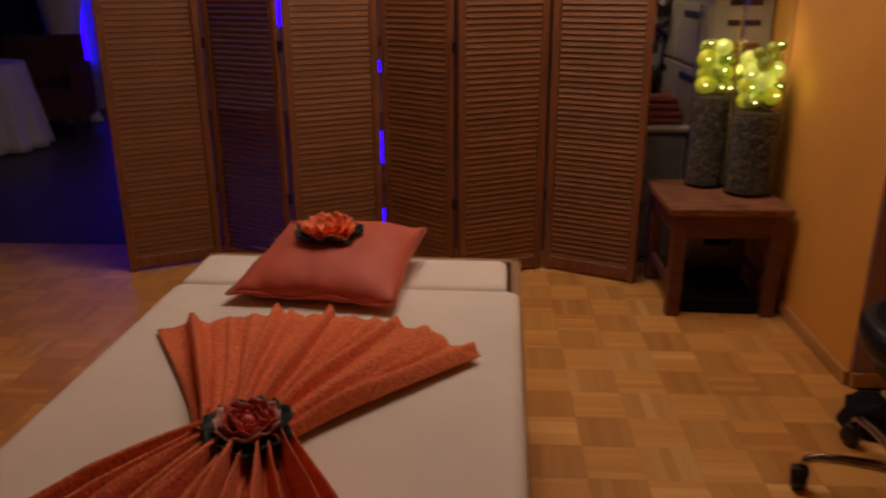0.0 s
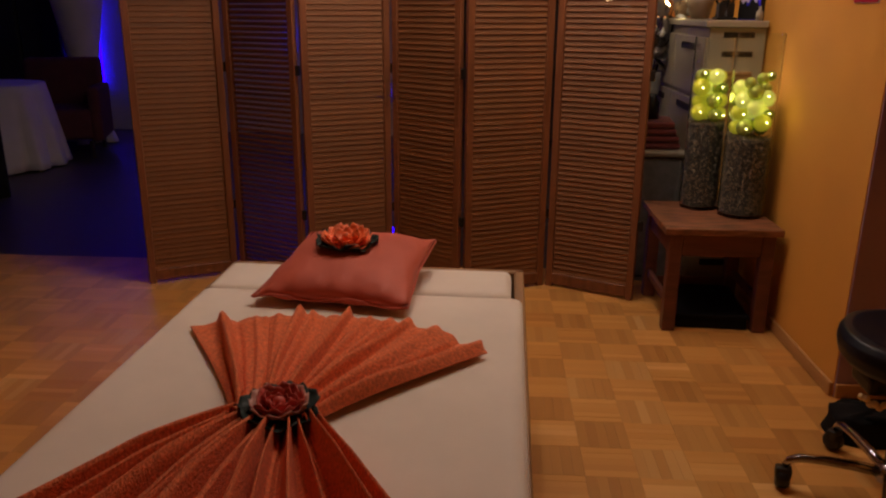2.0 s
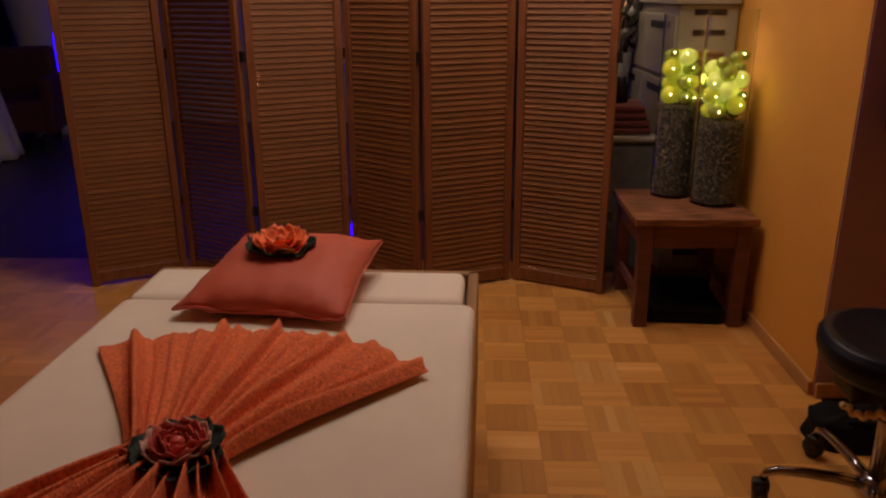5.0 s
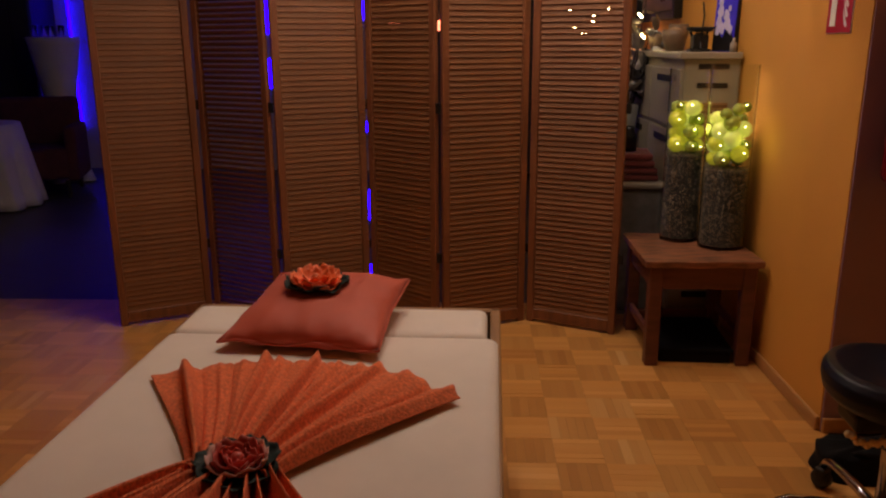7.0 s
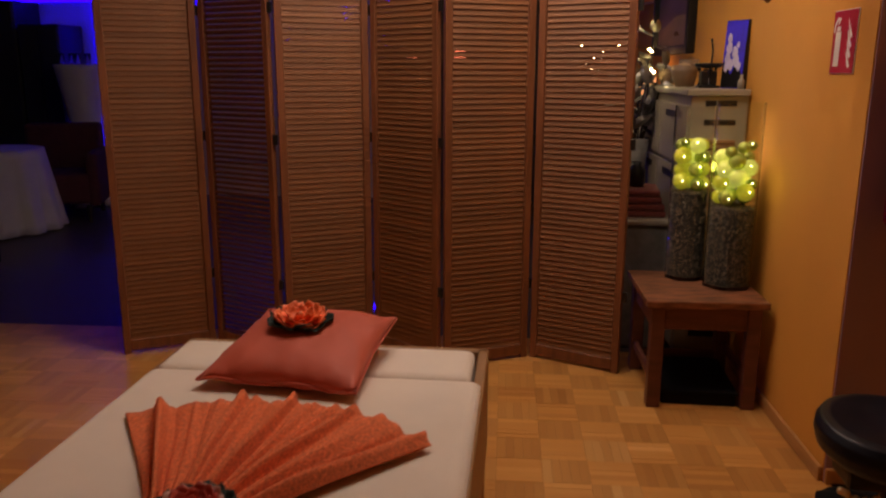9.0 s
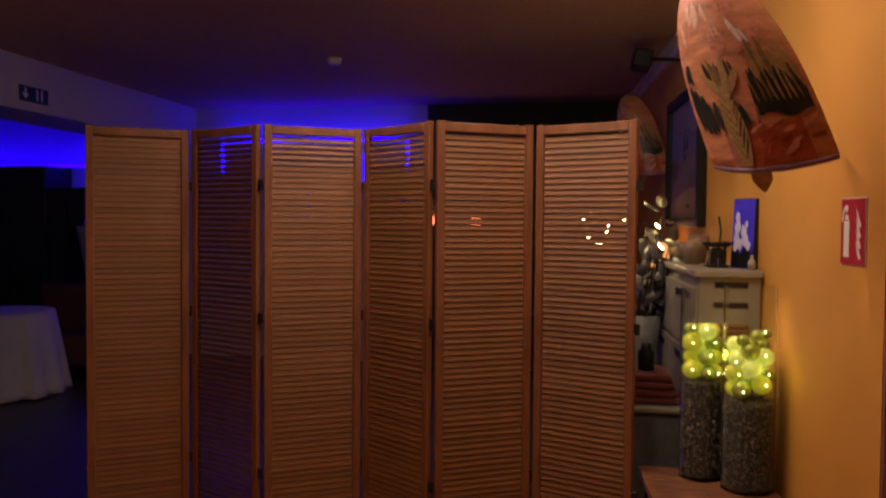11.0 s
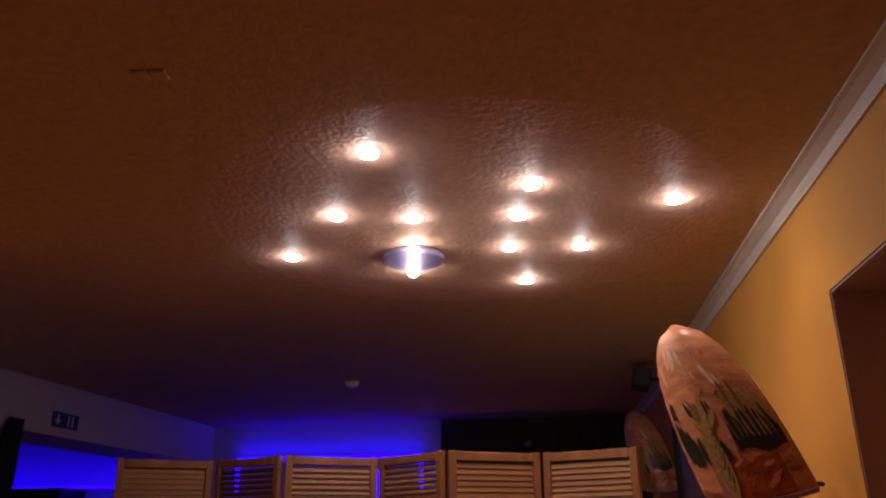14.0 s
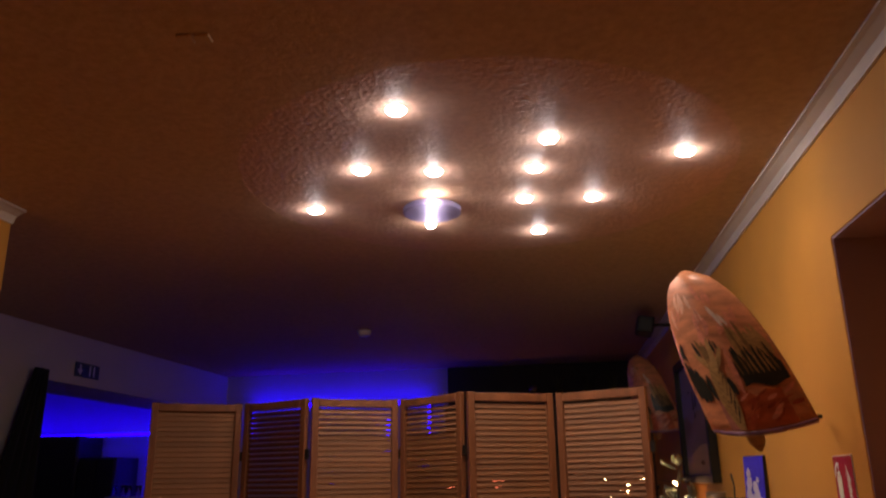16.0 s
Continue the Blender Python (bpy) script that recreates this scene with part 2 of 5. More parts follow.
def grid(nu, nv, fn):
    """A sheet from fn(u, v) for u and v from 0 to 1."""
    bm = bmesh.new()
    rows = [[bm.verts.new(fn(i / nu, j / nv)) for j in range(nv + 1)] for i in range(nu + 1)]
    for i in range(nu):
        for j in range(nv):
            bm.faces.new([rows[i][j], rows[i + 1][j], rows[i + 1][j + 1], rows[i][j + 1]])
    return bm


def sphere(r, place=(0, 0, 0), useg=16, vseg=10):
    bm = bmesh.new()
    bmesh.ops.create_uvsphere(bm, u_segments=useg, v_segments=vseg, radius=r)
    bmesh.ops.translate(bm, vec=place, verts=bm.verts)
    return bm


def mesh_of(name, bm, material, smooth=False):
    bmesh.ops.recalc_face_normals(bm, faces=bm.faces)
    me = bpy.data.meshes.new(name)
    bm.to_mesh(me)
    bm.free()
    me.materials.append(material)
    if smooth:
        me.polygons.foreach_set("use_smooth", [True] * len(me.polygons))
    return me


def part(name, bm, material, parent=None, label="", smooth=False):
    ob = new(name, mesh_of(name, bm, material, smooth))
    if parent is not None:
        ob.parent = parent
    return tagged(ob, label)


def shared(name, me, parent, m):
    ob = new(name, me)
    ob.parent = parent
    ob.matrix_basis = m
    return ob


def thing(name, label, category, m=Matrix.Identity(4), group="", kind=""):
    ob = new(name)
    ob.empty_display_size = 0.1
    ob.matrix_basis = m
    return tagged(ob, label, category, group, kind)


def structure(name, bm, material, label="", smooth=False):
    return tagged(part(name, bm, material, None, "", smooth), label, "", "", "structure")


def solid(ob, thickness, offset=-1):
    mod = ob.modifiers.new("thickness", "SOLIDIFY")
    mod.thickness, mod.offset = thickness, offset
    return ob


# ---------------------------------------------------------------- setting
CEIL, BACK_Y, LEFT_X, HALL_X = 2.56, 7.85, -1.75, -3.25
# the east wall stands three degrees off the parquet; its own frame runs into the wall, along it and up
EAST = pose(1.42, 2.75, 0, 0, 0, 3.0)
EDGE, NICHE_D, NICHE_H = -0.280, 0.24, 2.163


def east(bm):
    bmesh.ops.transform(bm, matrix=EAST, verts=bm.verts)
    return bm


structure("floor", box(-6.8, 2.3, -1.9, 8.6, -0.12, -0.012), M_SUB, "parquet subfloor")
# the ceiling has a round shallow recess that holds the spotlights
RX, RY, RECESS_R, RECESS_D = 0.28, 2.735, 0.955, 0.036


def ring_verts(bm, fn, seg=96):
    return [bm.verts.new(fn(2 * math.pi * k / seg)) for k in range(seg)]


def join_rings(bm, a, b):
    for k in range(len(a)):
        bm.faces.new([a[k], a[(k + 1) % len(a)], b[(k + 1) % len(b)], b[k]])


def ceiling_edge(a):
    c, s = math.cos(a), math.sin(a)
    reach = min(((2.3 - RX) if c > 0 else (RX + 6.8)) / max(abs(c), 1e-9), ((8.6 - RY) if s > 0 else (RY + 1.9)) / max(abs(s), 1e-9))
    return reach * c, reach * s


def recess_height(r):
    """The recess is a very shallow dome with a soft rim."""
    k = min(1.0, r / RECESS_R)
    return RECESS_D * (0.5 + 0.5 * math.cos(math.pi * k))


def recess_ring(bm, r, z):
    return ring_verts(bm, lambda a: (RX + r * math.cos(a), RY + r * math.sin(a), z))


bm = bmesh.new()
inner = recess_ring(bm, RECESS_R, CEIL)
outer = ring_verts(bm, lambda a: (RX + ceiling_edge(a)[0], RY + ceiling_edge(a)[1], CEIL))
upper = ring_verts(bm, lambda a: (RX + ceiling_edge(a)[0], RY + ceiling_edge(a)[1], CEIL + 0.12))
shaft = recess_ring(bm, RECESS_R, CEIL + 0.12)
join_rings(bm, inner, outer)
join_rings(bm, outer, upper)
join_rings(bm, upper, shaft)
join_rings(bm, shaft, inner)
structure("ceiling", bm, M_CEIL, "rough plaster ceiling, faintly brown")
bm = bmesh.new()
rings = [recess_ring(bm, (RECESS_R + 0.003) * (1 - k / 30), CEIL + 0.0004 + recess_height((RECESS_R + 0.003) * (1 - k / 30))) for k in range(30)]
for a, b in zip(rings, rings[1:]):
    join_rings(bm, a, b)
bm.faces.new(rings[-1])
structure("ceiling_recess", bm, M_RECESS, "round shallow ceiling recess of rough glossy plaster", True)

bm = box(0, 0.35, EDGE, 5.4, 0, CEIL)
add_box(bm, 0, 0.35, -4.9, EDGE, NICHE_H, CEIL)
structure("wall_east", east(bm), M_WALL, "ochre yellow painted wall")
structure("niche_return", east(box(0.004, NICHE_D, EDGE - 0.006, EDGE - 0.001, 0, NICHE_H - 0.001)), M_NICHE, "brown niche side")
structure("niche_soffit", east(box(0.004, NICHE_D, -4.9, EDGE - 0.007, NICHE_H - 0.008, NICHE_H - 0.001)), M_NICHE, "brown niche top")
structure("wall_niche_back", east(box(NICHE_D + 0.001, 0.349, -4.9, EDGE - 0.001, 0, NICHE_H - 0.001)), M_WALL, "ochre yellow painted niche wall")
structure("wall_south", box(-6.8, 2.3, -2.05, -1.9, 0, CEIL), M_WALL, "ochre yellow painted wall")
bm = box(LEFT_X - 0.15, LEFT_X, -1.9, 2.62, 0, CEIL)
structure("wall_west", bm, M_WALL, "ochre yellow painted wall")
structure("wall_west_return", box(HALL_X - 0.15, LEFT_X - 0.15, 2.47, 2.62, 0, CEIL), M_MAUVE, "pale painted wall")
bm = box(HALL_X - 0.15, HALL_X, 2.62, 4.87, 0, CEIL)
add_box(bm, HALL_X - 0.55, HALL_X, 4.87, 7.85, 2.18, CEIL)
structure("wall_hall_west", bm, M_MAUVE, "pale grey wall with a wide opening and a beam over it")
structure("wall_north", box(-6.8, 1.16, BACK_Y, BACK_Y + 0.15, 0, CEIL), M_MAUVE, "pale grey back wall")
structure("wall_north_dark", box(-0.80, 1.16, BACK_Y - 0.02, BACK_Y - 0.001, 0, CEIL - 0.002), M_DARKWALL, "nearly black part of the back wall")
structure("wall_annex_west", box(-6.95, -6.8, -1.9, 8.6, 0, CEIL), M_MAUVE, "pale grey wall")


def cornice(name, x, y0, y1, side, turn=Matrix.Identity(4)):
    prof = [(0, 0), (0.066, 0), (0.066, -0.009), (0.050, -0.013), (0.022, -0.027), (0.013, -0.046), (0.009, -0.058), (0, -0.058)]
    bm = bmesh.new()
    ends = [[bm.verts.new((x - side * (a + 0.001), y, CEIL - 0.001 + b)) for a, b in prof] for y in (y0, y1)]
    for k in range(len(prof)):
        bm.faces.new([ends[0][k], ends[0][(k + 1) % len(prof)], ends[1][(k + 1) % len(prof)], ends[1][k]])
    for e in ends:
        bm.faces.new(e)
    bmesh.ops.transform(bm, matrix=turn, verts=bm.verts)
    return structure(name, bm, M_CORNICE, "off-white plaster cornice")


cornice("cornice_east", 0, -4.65, 5.1, 1, EAST)
cornice("cornice_west", LEFT_X, -1.9, 2.62, -1)
structure("baseboard_east", east(box(-0.014, -0.001, EDGE, 5.1, 0, 0.052, 0.003)), M_SKIRT, "light brown wooden skirting board")
structure("baseboard_niche", east(box(NICHE_D - 0.013, NICHE_D, -4.65, EDGE - 0.007, 0, 0.052, 0.003)), M_SKIRT, "light brown wooden skirting board")
structure("baseboard_return", east(box(0.004, NICHE_D - 0.014, EDGE - 0.02, EDGE - 0.007, 0, 0.052, 0.003)), M_SKIRT, "light brown wooden skirting board")
structure("baseboard_west", box(LEFT_X + 0.001, LEFT_X + 0.014, -1.9, 2.62, 0, 0.052, 0.003), M_SKIRT, "light brown wooden skirting board")

# ---------------------------------------------------------------- ceiling lights
SPOTS = [(0.084, 2.041), (0.55, 2.366), (1.03, 2.579), (-0.163, 2.493), (0.103, 2.569), (0.482, 2.618), (0.418, 2.929), (0.699, 2.974), (-0.478, 2.879), (0.446, 3.381)]
first = None
TOP = CEIL + RECESS_D
for x, y in SPOTS:
    up = 0.004 + recess_height(math.hypot(x - RX, y - RY)) / 1.07
    x, y = x + up * (x - 0.61), y * (1 + up)
    TOP = CEIL + recess_height(math.hypot(x - RX, y - RY)) - 0.001
    if first is None:
        first = thing("ceiling_spotlight", "small bright halogen spotlight set in the ceiling", "spotlight", pose(x, y, TOP), "ceiling spotlights")
        part("ring", lathe([(0.033, 0), (0.040, 0), (0.039, -0.0015), (0.033, -0.0015)], 24, closed=True), M_SIGNWHITE, first, "white ring")
        part("bulb", lathe([(0, -0.015), (0.016, -0.0135), (0.027, -0.010), (0.0325, -0.004), (0.0325, -0.001), (0.0, -0.001)], 24), M_BULB, first, "lit halogen bulb", True)
    else:
        copy_thing(first, pose(x, y, TOP))
    spot_lamp("halogen_light", (x, y, CEIL - 0.03), BULB_WATT)
    point_lamp("halogen_side_glow", (x, y, TOP - 0.026), SIDE_WATT, (0.96, 0.90, 1.0), 0.006)
TOP = CEIL + recess_height(0.42) + 0.002
lamp = thing("ceiling_lamp", "round flat lilac ceiling lamp crossed by a bright tube", "ceiling lamp", pose(0.0, 3.045, TOP))
part("canopy", lathe([(0, -0.030), (0.119, -0.030), (0.127, -0.026), (0.128, -0.006), (0.124, -0.002), (0, -0.002)], 48), M_CANOPY, lamp, "flat round lilac-grey canopy")
part("tube", tube([(0.034, -0.130, -0.036), (0, 0, -0.038), (-0.034, 0.130, -0.036)], 0.006, 10), M_BULB, lamp, "lit tube", True)
for k in (-1, 1):
    part("bulb", lathe([(0, -0.016), (0.014, -0.013), (0.022, -0.006), (0.024, 0.002), (0, 0.004)], 20, Matrix.Translation((-0.034 * k, 0.142 * k, -0.030))), M_BULB, lamp, "lit halogen bulb", True)
spot_lamp("tube_light", (0.01, 2.93, CEIL - 0.03), BULB_WATT)
spot_lamp("tube_light", (-0.01, 3.17, CEIL - 0.03), BULB_WATT)
for k in (-1, 1):
    point_lamp("tube_side_glow", (-0.034 * k, 3.045 + 0.142 * k, TOP - 0.056), 0.5 * SIDE_WATT, (0.96, 0.90, 1.0), 0.006)

# ---------------------------------------------------------------- folding screen
FOLDS = [(-1.411, 3.262), (-1.034, 3.488), (-0.639, 3.315), (-0.263, 3.534), (0.087, 3.286), (0.470, 3.495), (0.878, 3.320)]
SCREEN_H, PITCH = 1.80, 0.0236
STILE, RAIL = 0.032, 0.036
screen = thing("folding_screen", "six-panel folding screen of orange-brown wood with louvre slats", "folding screen")


def slat_bar(length, half, thick):
    """A thin louvre board with rounded long edges."""
    prof = [(-half, 0), (-half + 0.0016, -thick / 2), (half - 0.0016, -thick / 2), (half, 0), (half - 0.0016, thick / 2), (-half + 0.0016, thick / 2)]
    bm = bmesh.new()
    ends = [[bm.verts.new((x, y, z)) for y, z in prof] for x in (0, length)]
    for k in range(6):
        bm.faces.new([ends[0][k], ends[0][(k + 1) % 6], ends[1][(k + 1) % 6], ends[1][k]])
    bm.faces.new(ends[0])
    bm.faces.new(ends[1])
    return bm


for number, ((ax, ay), (bx, by)) in enumerate(zip(FOLDS, FOLDS[1:])):
    a, b = Vector((ax, ay, 0)), Vector((bx, by, 0))
    run = b - a
    w = run.length - 0.024
    panel = thing("panel", "", "", Matrix.Translation(a + run.normalized() * 0.012) @ Matrix.Rotation(math.atan2(run.y, run.x), 4, "Z"))
    panel.parent = screen
    for x0, x1, z0, z1, name in ((0, STILE, 0.0, SCREEN_H, "stile"), (w - STILE, w, 0.0, SCREEN_H, "stile"), (STILE, w - STILE, SCREEN_H - RAIL - 0.004, SCREEN_H - 0.004, "rail"), (STILE, w - STILE, 0.014, 0.066, "rail")):
        part(name, box(x0, x1, -0.013, 0.013, z0, z1, 0.0025), M_SCREEN, panel)
    slat = mesh_of("slat", slat_bar(w - 2 * STILE + 0.004, (0.0125, 0.0113, 0.0121, 0.0122, 0.0119, 0.0119)[number], 0.0034), M_SLAT)
    bottom, top = 0.066, SCREEN_H - RAIL - (0.004 if number == 0 else 0.012)
    count = round((top - bottom) / PITCH)
    step = (top - bottom) / count
    # the second panel hangs with its louvres turned the other way
    tilt = (80, -46, 80, 76, 74, 72)[number]
    for k in range(count):
        shared("slat", slat, panel, pose(STILE - 0.002 + random.uniform(-0.001, 0.001), 0, bottom + step * (k + 0.5), tilt - (20 if number in (2, 3) and k > count - 6 else 0) + random.uniform(-1.5, 1.5), random.uniform(-0.15, 0.15), 0))
    for z in (0.35, 1.0, 1.55):
        part("hinge", box(w - 0.002, w + 0.020, -0.008, 0.004, z - 0.022, z + 0.022, 0.001), M_BLACK, panel, "dark steel hinge")

# ---------------------------------------------------------------- massage bed
BED_L, BED_R, BED_TOP = -0.54, 0.355, 0.52
bed = thing("massage_bed", "low massage bed with white fitted sheet and wooden frame", "massage bed", pose(-0.0496, 0.995, 0, 0, 0, 1.2))
for sx in (BED_L - 0.004, BED_R - 0.024):
    part("side_rail", box(sx + 0.08, sx + 0.108, -0.87, 1.185, 0.20, 0.505, 0.004), M_BEDWOOD, bed)
part("head_rail", box(BED_L + 0.08, BED_R + 0.084, 1.165, 1.19, 0.20, 0.505, 0.004), M_BEDWOOD, bed)
for x in (BED_L + 0.10, BED_R + 0.02):
    for y in (-0.8, 1.08):
        part("leg", box(x, x + 0.06, y, y + 0.06, 0, 0.22, 0.004), M_BEDWOOD, bed)
part("slat_base", box(BED_L + 0.1, BED_R + 0.05, -0.85, 1.16, 0.22, 0.30), M_BEDWOOD, bed)


def cushion(x0, x1, y0, y1, z0, z1, r, seg=5):
    return box(x0, x1, y0, y1, z0, z1, r, seg)


part("mattress", cushion(BED_L + 0.08, BED_R + 0.08, -0.88, 0.925, 0.31, BED_TOP, 0.035), M_SHEET, bed, "white fitted sheet", True)
part("headrest", cushion(BED_L + 0.082, BED_R + 0.048, 0.935, 1.16, 0.31, 0.515, 0.03), M_SHEET, bed, "white fitted sheet", True)

# ---------------------------------------------------------------- pillow, cloth and lotus flowers
def pillow_point(u, v, top):
    a, b = 2 * u - 1, 2 * v - 1
    edge = (1 - abs(a) ** 3.2) * (1 - abs(b) ** 3.2)
    pull = 1 - 0.07 * (1 - abs(a * b)) * (abs(a) ** 4 + abs(b) ** 4)
    h = 0.054 * max(edge, 0) ** 0.55
    wave = 0.0025 * math.sin(9 * a + 5 * b) * math.sin(4 * b - 3 * a) * max(edge, 0) ** 0.3
    crease = 0.0045 * math.sin(21 * a) * max(0, -b - 0.45) ** 2 * 3 * max(edge, 0) ** 0.3
    z = 0.042 + (h + wave + crease if top else -0.68 * h)
    if edge < 0.25 and abs(b) > 0.5:
        z += 0.006 * math.sin(14 * a) * (0.25 - edge) * 4
    return (0.212 * a * pull * (0.955 - 0.03 * b), 0.208 * b * pull, z)


pillow = thing("pillow", "terracotta satin pillow lying on the massage bed", "pillow", pose(-0.112, 1.965, BED_TOP + 0.012, 7.5, 0, -5))
bm = grid(40, 40, lambda u, v: pillow_point(u, v, True))
under = grid(40, 40, lambda u, v: pillow_point(u, v, False))
me = bpy.data.meshes.new("tmp")
under.to_mesh(me)
bm.from_mesh(me)
bmesh.ops.remove_doubles(bm, verts=bm.verts, dist=0.0006)
part("cover", bm, M_PILLOW, pillow, "", True)
rim = [(*pillow_point(0.5 + 0.5 * s * c, 0.5 + 0.5 * t * c, True)[:2], 0.042) for s, t, c in [(-1 + k / 10, -1, 1) for k in range(21)] + [(1, -1 + k / 10, 1) for k in range(1, 21)] + [(1 - k / 10, 1, 1) for k in range(1, 21)] + [(-1, 1 - k / 10, 1) for k in range(1, 20)]]
part("piping", tube([(x, y, 0.042 + 0.006 * math.sin(31 * x)) for x, y, z in rim + rim[:1]], 0.0032, 6), M_PILLOW, pillow, "", True)


def fan(x, y, centre_angle, spread, radius, ridges, gain, lift, flip):
    """A gathered cloth that opens from a knot in pleats."""
    def point(u, v):
        ang = centre_angle + spread * (0.5 - u)
        edge = radius(u)
        r = 0.03 + (edge - 0.03) * v
        h = 0.0
        for at, wide, tall in ridges:
            lean = (0.7 if u < at else 1.25) * (1.0 if flip > 0 else 0.85)
            h += gain * tall * math.exp(-((u - at) / (wide * lean)) ** 2)
        h *= ((0.2 if flip > 0 else 0.05) + 0.8 * min(1, v * 1.7)) * (1 + (0.7 if flip > 0 else 0.0) * math.sin(math.pi * v))
        h += (0.012 if flip > 0 else 0.005) * (1 - v) ** 1.3 * abs(math.sin(15 * math.pi * u + 0.6 * math.sin(9 * u)))
        h += lift * (1 - v) ** 2 + 0.026 * math.exp(-(r / 0.075) ** 2)
        h += 0.0012 * math.sin(70 * u + 9 * v) * v
        sway = 0.006 * math.sin(5 * v + 23 * u) * v
        r += 0.15 * h * v + 0.003 * math.sin(120 * u) * v ** 6
        side = 2 * u - 1
        bx, by = x + 0.08 * side * flip, y - 0.05 * side * side * flip
        ox, oy = x + r * math.cos(ang), y + r * math.sin(ang)
        k = min(1.0, v) ** 0.9
        return (bx + (ox - bx) * k + sway, by + (oy - by) * k, BED_TOP + 0.0075 + max(-0.006, h))
    return grid(220, 26, point)


KX, KY = -0.097, 1.198
up_ridges = [(0.085, 0.012, 0.036), (0.125, 0.008, -0.008), (0.19, 0.012, 0.008), (0.235, 0.006, -0.006), (0.265, 0.009, 0.007), (0.325, 0.010, 0.034), (0.36, 0.009, 0.018), (0.40, 0.007, -0.007), (0.485, 0.008, 0.036), (0.52, 0.006, -0.006), (0.56, 0.009, 0.013), (0.59, 0.005, -0.006), (0.62, 0.008, 0.014), (0.65, 0.005, -0.005), (0.678, 0.010, 0.026), (0.80, 0.050, 0.022), (0.885, 0.014, -0.012), (0.955, 0.030, 0.026)]
lo_ridges = [(0.03, 0.016, 0.034), (0.095, 0.016, 0.05), (0.15, 0.008, -0.012), (0.20, 0.015, 0.04), (0.28, 0.018, 0.05), (0.335, 0.008, -0.012), (0.385, 0.014, 0.035), (0.45, 0.015, 0.052), (0.50, 0.007, -0.012), (0.545, 0.012, 0.035), (0.605, 0.015, 0.052), (0.66, 0.007, -0.012), (0.705, 0.012, 0.038), (0.77, 0.016, 0.05), (0.83, 0.008, -0.012), (0.88, 0.014, 0.036), (0.955, 0.018, 0.04)]


def up_radius(u):
    return 0.513 - 0.012 * u


towel = thing("decorative_towel", "orange terry towel gathered into two pleated fans", "towel")
solid(part("upper_fan", fan(KX, KY, radians(85), radians(89), up_radius, up_ridges, 0.78, 0.0, 1), M_CLOTH, towel, "", True), 0.003, 1)
solid(part("lower_fan", fan(KX, KY, radians(273), radians(80), lambda u: 0.66 + 0.02 * math.sin(25 * u), lo_ridges, 1.9, 0.0, -1), M_CLOTH, towel, "", True), 0.003, 1)


def petal(length, wide, rise, cup):
    def point(u, v):
        w = wide * max(0.0, math.sin(math.pi * (0.10 + 0.86 * u))) ** 0.5
        s = 2 * v - 1
        return (0.008 + length * u * math.cos(rise * (0.4 + 0.6 * u)), w * s * 0.5, length * u * math.sin(rise * (0.4 + 0.6 * u)) + cup * wide * s * s * (0.3 + u))
    return grid(8, 6, point)


def lotus(name, label, m, rings, leaf_r, centre):
    ob = thing(name, label, "artificial flower", m)
    leaf = mesh_of("leaf", petal(leaf_r, leaf_r * 1.05, 0.12, 0.12), M_LEAF, True)
    for k in range(7):
        p = shared("leaf", leaf, ob, pose(0, 0, 0.010 + 0.001 * (k % 2), random.uniform(-6, 6), random.uniform(-8, 3), 360 / 7 * k + random.uniform(-6, 6)))
        solid(p, 0.002)
        tagged(p, "dark green leaf")
    for length, wide, rise, count, z, material in rings:
        me = mesh_of("petal", petal(length, wide, rise, 0.13), material, True)
        for k in range(count):
            p = shared("petal", me, ob, pose(0, 0, z, 0, random.uniform(-5, 5), 360 / count * k + z * 900 + random.uniform(-4, 4)))
            solid(p, 0.0018)
    part("base", lathe([(0, 0.0), (0.032, 0.0), (0.036, 0.010), (0.022, 0.024), (0, 0.028)], 16), M_LEAF, ob, "", True)
    part("heart", sphere(0.012, (0, 0, 0.036), 12, 8), centre, ob, "", True)
    return ob


lotus("lotus_flower", "orange foam lotus with dark green leaves on the pillow", pose(-0.134, 1.99, 0.616, 6, 0, 10) @ Matrix.Scale(1.03, 4),
      [(0.062, 0.100, 0.22, 6, 0.014, M_PETAL_O), (0.052, 0.090, 0.42, 5, 0.019, M_PETAL_O), (0.036, 0.056, 0.66, 4, 0.022, M_PETAL_O)], 0.080, M_PETAL_O)
lotus("lotus_flower", "red and pink foam lotus with dark leaves on the gathered towel", pose(-0.078, 1.180, BED_TOP + 0.026, 5, 0, 30) @ Matrix.Diagonal((1, 1, 0.82, 1)),
      [(0.053, 0.078, 0.55, 5, 0.010, M_PETAL_P), (0.047, 0.072, 0.82, 5, 0.013, M_PETAL_R), (0.036, 0.056, 1.05, 4, 0.015, M_PETAL_R), (0.026, 0.036, 1.2, 4, 0.016, M_PETAL_R)], 0.070, M_PETAL_R)

